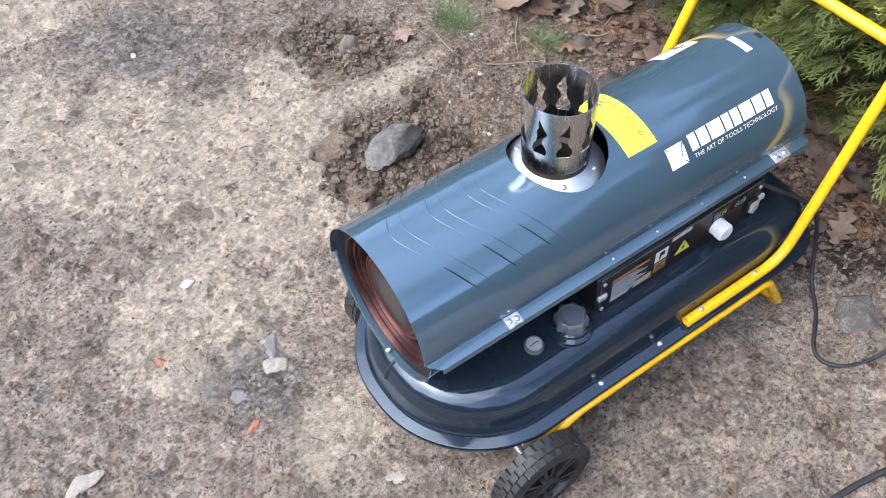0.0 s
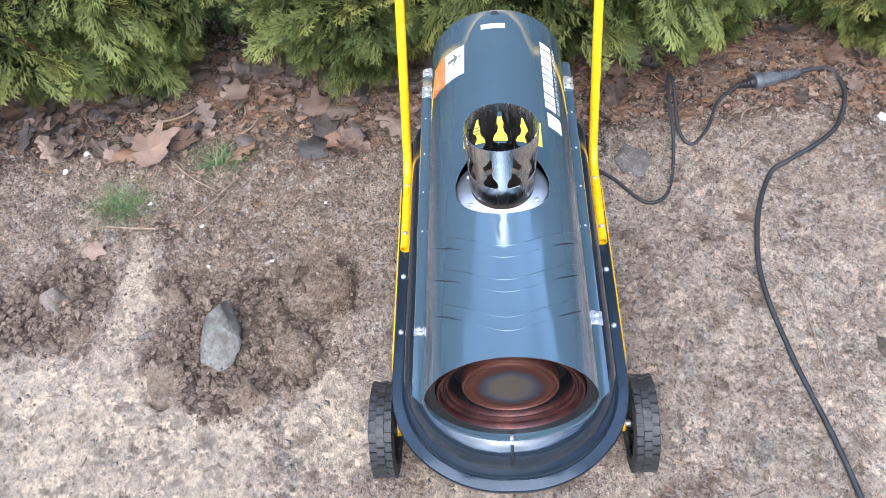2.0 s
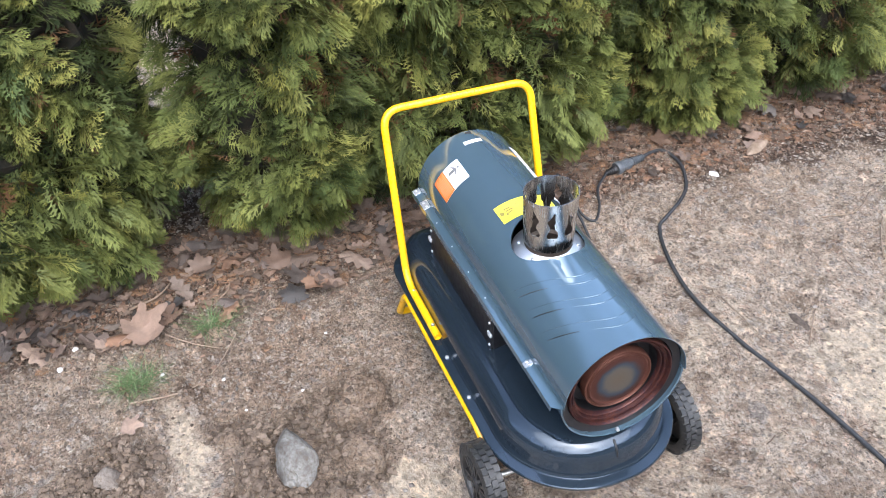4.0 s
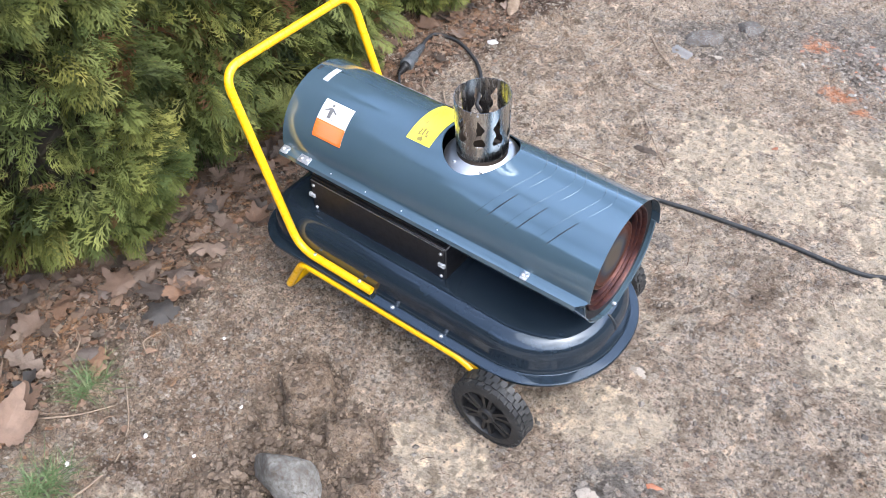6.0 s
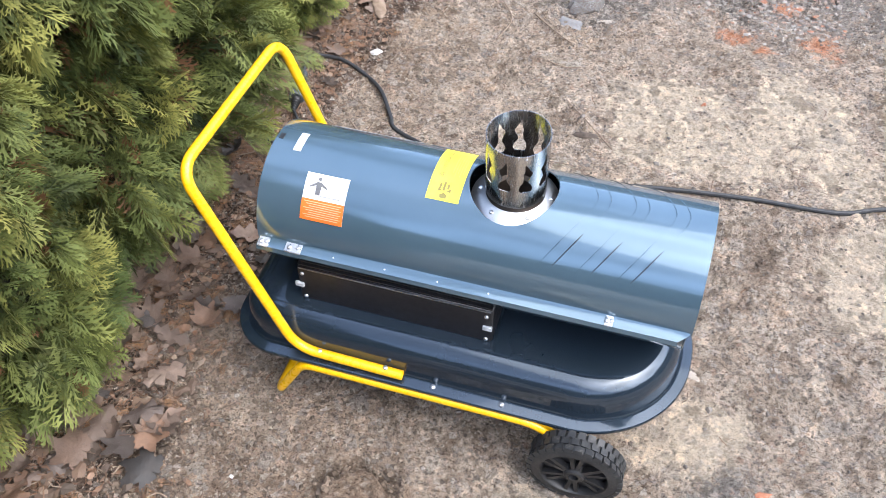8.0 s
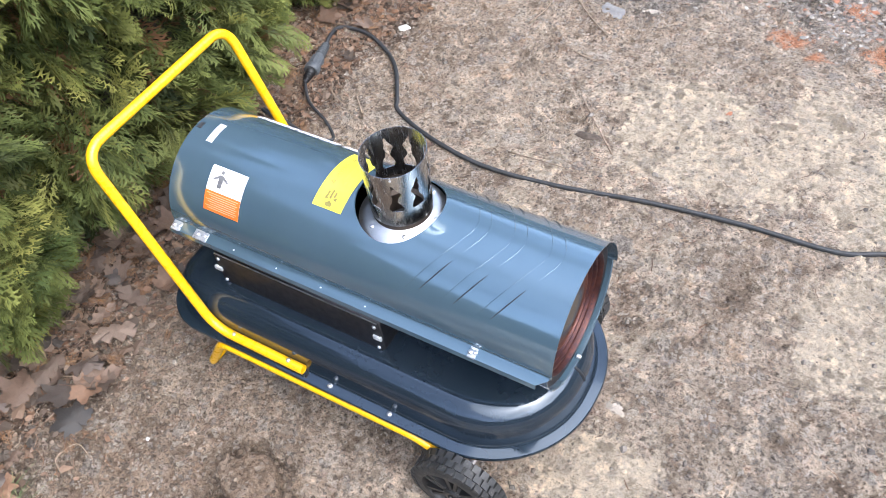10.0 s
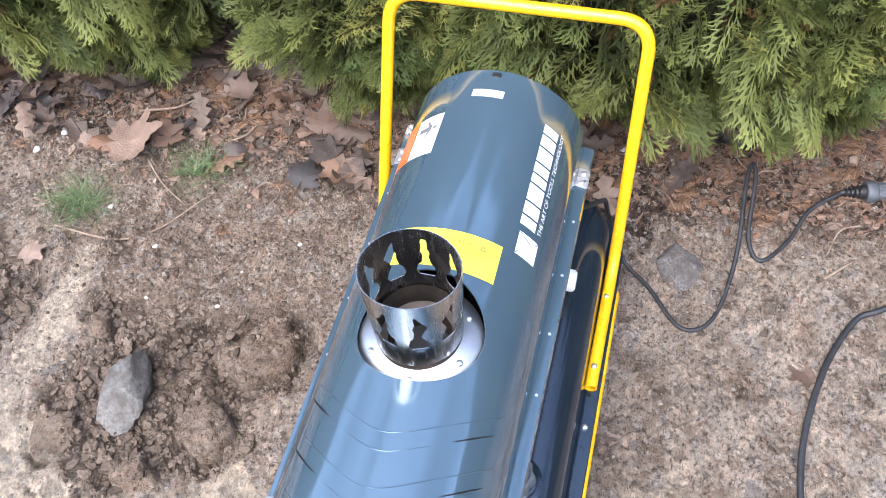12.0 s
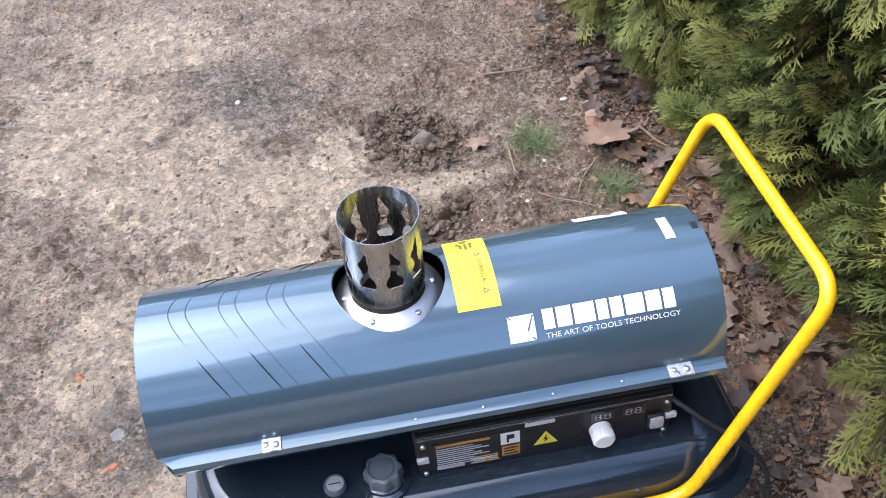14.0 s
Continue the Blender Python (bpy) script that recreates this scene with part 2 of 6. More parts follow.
def ground_material():
    m, nt, p = base_material("sandy_soil")
    sand, damp, litter, brown, brick, grey, lump = (attribute(nt, k) for k in ("sand", "damp", "litter", "brown", "brick", "grey", "tone"))
    mid, clod = noise_tex(nt, 13, 9, 0.74), noise_tex(nt, 40, 9, 0.76)
    fine, grit = noise_tex(nt, 120, 8, 0.78), noise_tex(nt, 380, 5, 0.75)
    hue, big = noise_tex(nt, 7.5, 6, 0.7), noise_tex(nt, 4.0, 7, 0.66)
    soil = ramp(nt, mid, [(0.34, (0.270, 0.212, 0.168)), (0.44, (0.385, 0.314, 0.250)), (0.52, (0.475, 0.398, 0.322)), (0.62, (0.560, 0.482, 0.395))])
    sandy = ramp(nt, clod, [(0.36, (0.47, 0.388, 0.292)), (0.50, (0.610, 0.518, 0.402)), (0.64, (0.71, 0.618, 0.497))])
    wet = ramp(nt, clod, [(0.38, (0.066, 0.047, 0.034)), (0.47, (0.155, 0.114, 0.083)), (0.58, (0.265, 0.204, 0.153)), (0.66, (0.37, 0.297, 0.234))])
    humus = ramp(nt, clod, [(0.38, (0.032, 0.022, 0.017)), (0.5, (0.078, 0.054, 0.040)), (0.62, (0.16, 0.118, 0.090))])
    earth = ramp(nt, mid, [(0.36, (0.130, 0.092, 0.066)), (0.46, (0.240, 0.178, 0.132)), (0.55, (0.350, 0.271, 0.207)), (0.66, (0.47, 0.38, 0.298))])
    slate = ramp(nt, clod, [(0.38, (0.110, 0.100, 0.092)), (0.50, (0.205, 0.190, 0.176)), (0.62, (0.330, 0.308, 0.284))])
    col = mix(nt, span(nt, hue, 0.48, 0.62, 0.0, 0.7), soil, earth)
    col = mix(nt, span(nt, hue, 0.44, 0.32, 0.0, 0.6), col, mix(nt, 1.0, col, (1.15, 0.98, 0.82), "MULTIPLY"))
    rough_edge = maths(nt, "ADD", maths(nt, "MULTIPLY", maths(nt, "SUBTRACT", mid, 0.5), 1.6), maths(nt, "MULTIPLY", maths(nt, "SUBTRACT", clod, 0.5), 1.9))

    def soft(mask, lo, hi):
        return span(nt, maths(nt, "ADD", mask, rough_edge), lo, hi)

    sand_at, damp_at = soft(sand, 0.34, 0.74), soft(damp, 0.34, 0.78)
    col = mix(nt, sand_at, col, sandy)
    col = mix(nt, soft(brown, 0.30, 0.85), col, earth)
    col = mix(nt, maths(nt, "MULTIPLY", soft(grey, 0.24, 0.66), 0.90), col, slate)
    col = mix(nt, soft(litter, 0.35, 0.80), col, humus)
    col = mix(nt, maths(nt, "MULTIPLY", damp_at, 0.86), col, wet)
    # each loose lump a little lighter or darker than its bed
    col = mix(nt, 1.0, col, ramp(nt, lump, [(0.0, (0.50, 0.48, 0.46)), (0.5, (1.0, 1.0, 1.0)), (1.0, (1.42, 1.39, 1.36))]), "MULTIPLY")
    # angular chips of stone, mortar and brick bedded in the soil
    bent_at = warped(nt, 90, 0.010)
    for scale, share, tones in ((24, 0.88, [(0.0, (0.21, 0.20, 0.195)), (0.35, (0.43, 0.38, 0.33)), (0.65, (0.30, 0.225, 0.165)), (1.0, (0.56, 0.51, 0.45))]), (62, 0.72, [(0.0, (0.15, 0.128, 0.110)), (0.35, (0.33, 0.30, 0.28)), (0.6, (0.54, 0.48, 0.41)), (0.8, (0.36, 0.24, 0.18)), (1.0, (0.60, 0.56, 0.51))]), (130, 0.66, [(0.0, (0.10, 0.084, 0.070)), (0.4, (0.24, 0.205, 0.18)), (0.7, (0.60, 0.54, 0.46)), (1.0, (0.32, 0.23, 0.17))])):
        edge, rgb = chips(nt, bent_at, scale)
        on = maths(nt, "GREATER_THAN", rgb[0], share)
        core = span(nt, edge, 0.03, 0.10)
        k = maths(nt, "MULTIPLY", maths(nt, "MULTIPLY", on, core, True), maths(nt, "SUBTRACT", 0.72, maths(nt, "MULTIPLY", maths(nt, "MAXIMUM", damp_at, sand_at), 0.42)))
        col = mix(nt, k, col, ramp(nt, rgb[1], tones))
    col = mix(nt, maths(nt, "MULTIPLY", soft(brick, 0.45, 0.85), 0.85), col, ramp(nt, clod, [(0.40, (0.34, 0.13, 0.065)), (0.50, (0.58, 0.25, 0.13)), (0.60, (0.62, 0.42, 0.31))]))
    grains = mix(nt, 1.0, col, ramp(nt, fine, [(0.37, (0.26, 0.22, 0.19)), (0.45, (0.92, 0.91, 0.90)), (0.58, (1.25, 1.25, 1.25))]), "MULTIPLY")
    grains = mix(nt, 1.0, grains, ramp(nt, grit, [(0.38, (0.55, 0.52, 0.50)), (0.47, (1.0, 1.0, 1.0)), (0.60, (1.14, 1.14, 1.14))]), "MULTIPLY")
    # slivers of dead plants, lying every way
    for scale, turn, tone in ((70, 0.5, 0.45), (82, 2.1, 0.48), (95, 1.2, 0.45), (76, 2.7, 1.35)):
        dist, rgb = cells_at(nt, warped(nt, 130, 0.008), scale, (0.32, 1.9, 1), turn)
        on = maths(nt, "GREATER_THAN", rgb[0], 0.66)
        dot = span(nt, dist, 0.22, 0.10)
        grains = mix(nt, maths(nt, "MULTIPLY", dot, on, True), grains, mix(nt, 1.0, grains, (tone, tone * 0.94, tone * 0.88), "MULTIPLY"))
    col = mix(nt, maths(nt, "MULTIPLY", sand_at, 0.45), grains, col)
    col = mix(nt, 1.0, col, (1.0, 0.99, 0.968), "MULTIPLY")
    nt.links.new(col, p.inputs["Base Color"])
    p.inputs["Roughness"].default_value = 0.95
    p.inputs["Specular IOR Level"].default_value = 0.2
    h = maths(nt, "ADD", maths(nt, "MULTIPLY", fine, 1.0), maths(nt, "MULTIPLY", grit, 0.4))
    h = maths(nt, "ADD", h, maths(nt, "MULTIPLY", clod, 1.3))
    nt.links.new(bump(nt, h, 1.0, 0.020), p.inputs["Normal"])
    return m


def random_tone(name, tones, rough=0.9, per="object", grain=0.4, scale=300):
    """A material whose tone differs from piece to piece."""
    m, nt, p = base_material(name)
    if per == "object":
        rnd = nt.nodes.new("ShaderNodeObjectInfo").outputs["Random"]
    else:
        rnd = nt.nodes.new("ShaderNodeNewGeometry").outputs["Random Per Island"]
    n = noise_tex(nt, scale * 0.2, 5, 0.6)
    col = ramp(nt, rnd, [(i / max(1, len(tones) - 1), c) for i, c in enumerate(tones)])
    col = mix(nt, ramp(nt, n, [(0.35, (0.55, 0.55, 0.55)), (0.6, (0, 0, 0))]), col, mix(nt, 0.6, col, (0.06, 0.045, 0.035)))
    nt.links.new(col, p.inputs["Base Color"])
    p.inputs["Roughness"].default_value = rough
    p.inputs["Specular IOR Level"].default_value = 0.3
    nt.links.new(bump(nt, noise_tex(nt, scale, 3), grain, 0.002), p.inputs["Normal"])
    return m


def foliage_material():
    m, nt, p = base_material("thuja_foliage")
    # the tip field mixes shoot age with shade painted in by depth
    age_light, tone = attribute(nt, "tip"), attribute(nt, "tone")
    old_shaded = ramp(nt, tone, [(0.0, (0.008, 0.013, 0.006)), (0.55, (0.017, 0.026, 0.009)), (0.93, (0.036, 0.046, 0.014)), (1.0, (0.080, 0.042, 0.020))])
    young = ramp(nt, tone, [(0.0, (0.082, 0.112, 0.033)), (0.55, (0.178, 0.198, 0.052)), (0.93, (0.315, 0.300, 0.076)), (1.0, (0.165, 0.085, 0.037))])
    nt.links.new(mix(nt, age_light, old_shaded, young), p.inputs["Base Color"])
    p.inputs["Roughness"].default_value = 0.6
    p.inputs["Specular IOR Level"].default_value = 0.15
    nt.links.new(bump(nt, noise_tex(nt, 500, 2), 0.4, 0.001), p.inputs["Normal"])
    return m


DISC = heat_disc()
SOIL = ground_material()
FOLIAGE = foliage_material()
LEAF = random_tone("dead_leaf", [(0.130, 0.085, 0.061), (0.225, 0.158, 0.118), (0.060, 0.048, 0.040), (0.184, 0.126, 0.093), (0.275, 0.200, 0.152), (0.072, 0.059, 0.050), (0.225, 0.128, 0.078), (0.125, 0.096, 0.077), (0.040, 0.038, 0.037), (0.200, 0.146, 0.115), (0.072, 0.070, 0.070), (0.240, 0.165, 0.125)], 0.5, "object", 1.0, 22)
TAN_LEAF = random_tone("tan_leaf", [(0.23, 0.158, 0.118), (0.27, 0.192, 0.146)], 0.6, "object", 1.0, 22)
LITTER = random_tone("needle_litter", [(0.09, 0.055, 0.038), (0.20, 0.105, 0.056), (0.16, 0.105, 0.075), (0.27, 0.175, 0.118), (0.065, 0.047, 0.038), (0.31, 0.235, 0.175)], 0.85, "island")
PEBBLE = random_tone("pebbles", [(0.180, 0.153, 0.126), (0.108, 0.092, 0.081), (0.245, 0.213, 0.178), (0.151, 0.124, 0.101), (0.209, 0.185, 0.161), (0.086, 0.078, 0.070)], 0.9, "island")
CLOD = random_tone("soil_clods", [(0.082, 0.060, 0.043), (0.150, 0.113, 0.083), (0.066, 0.048, 0.035), (0.190, 0.146, 0.110), (0.118, 0.087, 0.063)], 1.0, "island", 1.0, 200)
RUBBLE = random_tone("brick_rubble", [(0.30, 0.115, 0.06), (0.22, 0.19, 0.165), (0.19, 0.17, 0.15), (0.28, 0.245, 0.21), (0.26, 0.15, 0.10), (0.16, 0.155, 0.152), (0.32, 0.285, 0.245), (0.21, 0.185, 0.16), (0.40, 0.37, 0.335)], 0.95, "island", 0.6)
PALE_SLAB = surface("hardened_sand", (0.25, 0.215, 0.178), (0.37, 0.322, 0.270), 30, (0.9, 1.0), 0.0, 0.8, 160, 0.0, (0.20, 0.165, 0.135), (0.54, 0.66))
GREY_SLAB = surface("grey_slab", (0.125, 0.122, 0.122), (0.205, 0.200, 0.196), 30, (0.85, 0.95), 0.0, 0.8, 160, 0.0, (0.15, 0.125, 0.105), (0.54, 0.66))
BRICK = surface("orange_brick", (0.25, 0.088, 0.045), (0.36, 0.165, 0.095), 40, (0.9, 1.0), 0.0, 0.8, 160, 0.0, (0.25, 0.19, 0.15), (0.54, 0.66))
GRASS = random_tone("grass_blades", [(0.055, 0.110, 0.036), (0.085, 0.150, 0.050), (0.135, 0.190, 0.080), (0.20, 0.200, 0.105)], 0.6, "island", 0.0)
WHITE_STONE = random_tone("white_flint", [(0.62, 0.60, 0.58), (0.75, 0.74, 0.72)], 0.7, "object", 0.3, 200)
BACKDROP = surface("unseen_tree_ring", (0.020, 0.024, 0.018), (0.05, 0.055, 0.045), 0.8, (0.9, 1.0))
CRUMB = random_tone("dry_soil_crumbs", [(0.163, 0.134, 0.107), (0.224, 0.191, 0.155), (0.109, 0.088, 0.072), (0.272, 0.233, 0.190)], 1.0, "island", 1.0, 200)
EARTH_CRUMB = random_tone("brown_soil_crumbs", [(0.112, 0.083, 0.060), (0.161, 0.122, 0.090), (0.071, 0.052, 0.038), (0.203, 0.159, 0.121), (0.135, 0.100, 0.072)], 1.0, "island", 1.0, 200)
CLIP = surface("scraped_zinc_clip", (0.34, 0.36, 0.38), (0.60, 0.61, 0.62), 16, (0.25, 0.45), 0.6, 0.3, 200, 0.0, (0.075, 0.11, 0.145), (0.56, 0.62))
LEAF_BITS = random_tone("broken_leaves", [(0.098, 0.066, 0.046), (0.180, 0.120, 0.084), (0.070, 0.055, 0.044), (0.213, 0.137, 0.088), (0.123, 0.093, 0.071), (0.045, 0.040, 0.035), (0.197, 0.145, 0.109)], 0.6, "island", 0.8, 60)
DARK_STEEL = surface("dark_brown_steel", (0.055, 0.047, 0.040), (0.11, 0.085, 0.068), 30, (0.45, 0.65), 0.7, 0.1, 120)
TAN_STONE = surface("tan_stone", (0.105, 0.088, 0.072), (0.205, 0.178, 0.150), 40, (0.8, 0.95), 0.0, 1.0, 120, 0.0, (0.095, 0.071, 0.054), (0.48, 0.60))
PLUG = surface("dusty_plug_rubber", (0.050, 0.058, 0.066), (0.085, 0.095, 0.105), 40, (0.45, 0.6), 0.0, 0.1, 300, 0.0, (0.15, 0.145, 0.14), (0.56, 0.76))


# ---- mesh helpers ----
def mesh_object(name, verts, faces, material, smooth=False):
    me = bpy.data.meshes.new(name)
    me.from_pydata([tuple(v) for v in verts], [], faces)
    me.materials.append(material)
    if smooth:
        me.shade_smooth()
    return new(name, me)


def part(name, geo, material, parent, label="", smooth=True, sharp=40.0):
    """One mesh (a bmesh, or verts and faces in world places) as a part under a thing or a part."""
    me = bpy.data.meshes.new(name)
    if isinstance(geo, bmesh.types.BMesh):
        geo.to_mesh(me)
        geo.free()
    else:
        me.from_pydata([tuple(v) for v in geo[0]], [], geo[1])
    me.materials.append(material)
    if smooth:
        me.shade_smooth()
        me.set_sharp_from_angle(angle=radians(sharp))
    ob = new(name, me)
    ob.parent = parent
    up, m = parent, Matrix.Identity(4)
    while up is not None:
        m = (up.matrix_parent_inverse @ up.matrix_basis if up.parent else up.matrix_basis) @ m
        up = up.parent
    ob.matrix_parent_inverse = m.inverted()
    return tagged(ob, label)


def thing(name, at, label, category, group=""):
    ob = new(name)
    ob.empty_display_size = 0.05
    ob.matrix_basis = Matrix.Translation(at)
    return tagged(ob, label, category, group)


def solid(ob, thickness, sharp=40.0):
    """Gives a sheet its thickness, inwards from its face."""
    bm = bmesh.new()
    bm.from_mesh(ob.data)
    bmesh.ops.solidify(bm, geom=list(bm.faces), thickness=thickness)
    bm.to_mesh(ob.data)
    bm.free()
    ob.data.shade_smooth()
    ob.data.set_sharp_from_angle(angle=radians(sharp))
    return ob


def box(x0, x1, y0, y1, z0, z1, bevel=0.002, turn=None, seg=1):
    bm = bmesh.new()
    bmesh.ops.create_cube(bm, size=1.0)
    bmesh.ops.transform(bm, matrix=Matrix.Translation(((x0 + x1) / 2, (y0 + y1) / 2, (z0 + z1) / 2)) @ (turn or Matrix.Identity(4)) @ Matrix.Diagonal((x1 - x0, y1 - y0, z1 - z0, 1)), verts=bm.verts)
    if bevel:
        bmesh.ops.bevel(bm, geom=list(bm.edges), offset=bevel, segments=seg, affect="EDGES", profile=0.6)
    return bm


def lathe(profile, centre, axis="x", seg=64, close=False):
    """A profile of (radius, along) turned about an axis through centre."""
    v, f, n = [], [], len(profile)
    for i in range(seg):
        a = 2 * math.pi * i / seg
        for r, s in profile:
            c, d = r * math.cos(a), r * math.sin(a)
            p = {"x": (s, c, d), "y": (d, s, c), "z": (c, d, s)}[axis]
            v.append((centre[0] + p[0], centre[1] + p[1], centre[2] + p[2]))
    for i in range(seg):
        j = (i + 1) % seg
        for k in range(n if close else n - 1):
            k2 = (k + 1) % n
            f.append((i * n + k, j * n + k, j * n + k2, i * n + k2))
    bm = bmesh.new()
    vs = [bm.verts.new(p) for p in v]
    for q in f:
        try:
            bm.faces.new([vs[i] for i in q])
        except ValueError:
            pass
    bmesh.ops.remove_doubles(bm, verts=bm.verts, dist=1e-6)
    bmesh.ops.recalc_face_normals(bm, faces=bm.faces)
    return bm


def fillet(points, radius, steps=8):
    pts = [Vector(p) for p in points]
    out = [pts[0]]
    for a, b, c in zip(pts, pts[1:], pts[2:]):
        u, w = (a - b), (c - b)
        r = min(radius, 0.45 * u.length, 0.45 * w.length)
        p, q = b + u.normalized() * r, b + w.normalized() * r
        for k in range(steps + 1):
            t = k / steps
            out.append(p * (1 - t) ** 2 + b * 2 * t * (1 - t) + q * t * t)
    return out + [pts[-1]]


def spline(points, steps=8):
    """Catmull-Rom through the points."""
    p = [Vector(q) for q in points]
    p = [2 * p[0] - p[1]] + p + [2 * p[-1] - p[-2]]
    out = []
    for i in range(1, len(p) - 2):
        for k in range(steps):
            t = k / steps
            out.append(0.5 * (2 * p[i] + (p[i + 1] - p[i - 1]) * t + (2 * p[i - 1] - 5 * p[i] + 4 * p[i + 1] - p[i + 2]) * t * t + (3 * p[i] - p[i - 1] - 3 * p[i + 1] + p[i + 2]) * t ** 3))
    return out + [p[-2]]


def tube(points, radius, seg=12, caps=True, taper=None):
    """Verts and faces of a round tube along points."""
    pts = [Vector(p) for p in points]
    v, f = [], []
    side = None
    for i, p in enumerate(pts):
        d = (pts[min(i + 1, len(pts) - 1)] - pts[max(i - 1, 0)]).normalized()
        if side is None:
            side = d.orthogonal().normalized()
        side = (side - d * side.dot(d)).normalized()
        w = d.cross(side)
        r = radius * (taper(i / (len(pts) - 1)) if taper else 1.0)
        for k in range(seg):
            a = 2 * math.pi * k / seg
            v.append(p + (side * math.cos(a) + w * math.sin(a)) * r)
    for i in range(len(pts) - 1):
        for k in range(seg):
            k2 = (k + 1) % seg
            f.append((i * seg + k, i * seg + k2, (i + 1) * seg + k2, (i + 1) * seg + k))
    if caps:
        f.append(tuple(range(seg))[::-1])
        f.append(tuple(range(len(v) - seg, len(v))))
    return v, f


def lettering(text, size, thick=0.0):
    """A flat mesh of the built-in font: verts (x, y) from the text's left baseline, and faces."""
    cu = bpy.data.curves.new("lettering", "FONT")
    cu.body, cu.size, cu.resolution_u = text, size, 3
    ob = bpy.data.objects.new("lettering", cu)
    scene.collection.objects.link(ob)
    bpy.context.view_layer.update()
    me = bpy.data.meshes.new_from_object(ob.evaluated_get(bpy.context.evaluated_depsgraph_get()))
    v, f = [tuple(p.co) for p in me.vertices], [tuple(q.vertices) for q in me.polygons]
    bpy.data.objects.remove(ob)
    bpy.data.curves.remove(cu)
    bpy.data.meshes.remove(me)
    return v, f


def smooth01(t):
    t = max(0.0, min(1.0, t))
    return t * t * (3 - 2 * t)


# ---- ground ----
# soil patches: centre x, y and half widths along x, y
DUG = [(0.08, 0.66, 0.19, 0.19), (0.20, 0.47, 0.11, 0.11), (0.02, 0.50, 0.10, 0.09), (0.22, 0.80, 0.09, 0.08), (0.02, 0.80, 0.09, 0.07), (-0.08, 0.67, 0.09, 0.09), (0.17, 1.12, 0.15, 0.12), (0.13, 1.23, 0.12, 0.10)]
SANDY = [(-0.06, 1.14, 0.10, 0.12), (-0.12, 0.93, 0.09, 0.12), (-0.40, 1.34, 0.10, 0.10), (-0.26, 1.02, 0.26, 0.20), (-0.16, 0.40, 0.14, 0.10), (-0.12, 1.03, 0.13, 0.16), (-0.30, 0.72, 0.14, 0.14), (0.20, 0.940, 0.17, 0.045), (-0.46, 0.10, 0.15, 0.14), (-0.84, -0.55, 0.13, 0.21), (-0.80, -0.88, 0.09, 0.12), (-0.30, -1.13, 0.12, 0.07), (-0.60, 0.45, 0.18, 0.22), (-0.60, 1.12, 0.16, 0.16), (-0.82, 1.45, 0.20, 0.22), (-0.40, -0.95, 0.24, 0.14), (-0.62, -1.15, 0.18, 0.16), (-0.67, 1.97, 0.24, 0.16)]
PALE = [(0.05, -0.68, 0.42, 0.40), (-0.20, -0.62, 0.40, 0.36), (-0.75, 1.55, 0.45, 0.55)]
# darker soil; the spot at (0.10, 0.0) lies beneath the tank
DARK_SOIL = [(-0.24, 1.26, 0.10, 0.09), (0.02, 1.37, 0.13, 0.10), (-0.48, 0.825, 0.04, 0.035), (0.10, 0.0, 0.50, 0.15), (0.10, 1.78, 0.26, 0.20), (-0.58, -0.49, 0.10, 0.17)]
EARTHY = [(0.50, -1.00, 0.25, 0.30), (0.10, -1.35, 0.35, 0.22), (0.42, 0.78, 0.20, 0.30), (0.22, 1.42, 0.16, 0.12)]
GREYISH = [(-0.32, 1.58, 0.15, 0.20), (-0.20, 1.50, 0.10, 0.12), (-0.23, 1.32, 0.07, 0.14), (-0.57, 0.27, 0.10, 0.11), (0.05, -1.62, 0.16, 0.16), (-0.55, -1.80, 0.40, 0.25)]
BRICKY = [(-0.258, -1.742, 0.07, 0.05), (-0.42, -1.503, 0.075, 0.05), (-0.512, -1.438, 0.04, 0.03), (-0.593, -1.72, 0.10, 0.06), (-0.70, -1.52, 0.08, 0.09)]
PADS = [(0.205, 0.462, 0.082), (0.015, 0.502, 0.060), (-0.105, 0.598, 0.046), (-0.062, 0.815, 0.048), (0.185, 0.838, 0.032), (0.060, 1.045, 0.044)]
RESTS = [(-0.228, 0.274), (-0.228, -0.274), (0.482, 0.243), (0.482, -0.243), (0.482, 0.0)]


def patch(x, y, spots):
    """How far a place lies inside a set of soft ellipses; numbers or whole arrays."""
    best = np.zeros_like(np.asarray(x, float))
    for cx, cy, rx, ry in spots:
        best = np.maximum(best, 1.25 - 0.75 * np.hypot((x - cx) / rx, (y - cy) / ry))
    return best


def wob(x, y, s, k=0.0):
    return noise.noise(Vector((x * s + 3.1 * k, y * s - 1.7 * k, 7.3 * k)))


def scramble(i, j, seed):
    """A whole number below 2**32 for each cell of a lattice."""
    h = (i.astype(np.int64) * 374761393 + j.astype(np.int64) * 668265263 + int(seed) * 974634127) & 0xFFFFFFFF
    h = ((h ^ (h >> 13)) * 1274126177) & 0xFFFFFFFF
    h = ((h ^ (h >> 15)) * 2246822519) & 0xFFFFFFFF
    return h ^ (h >> 16)


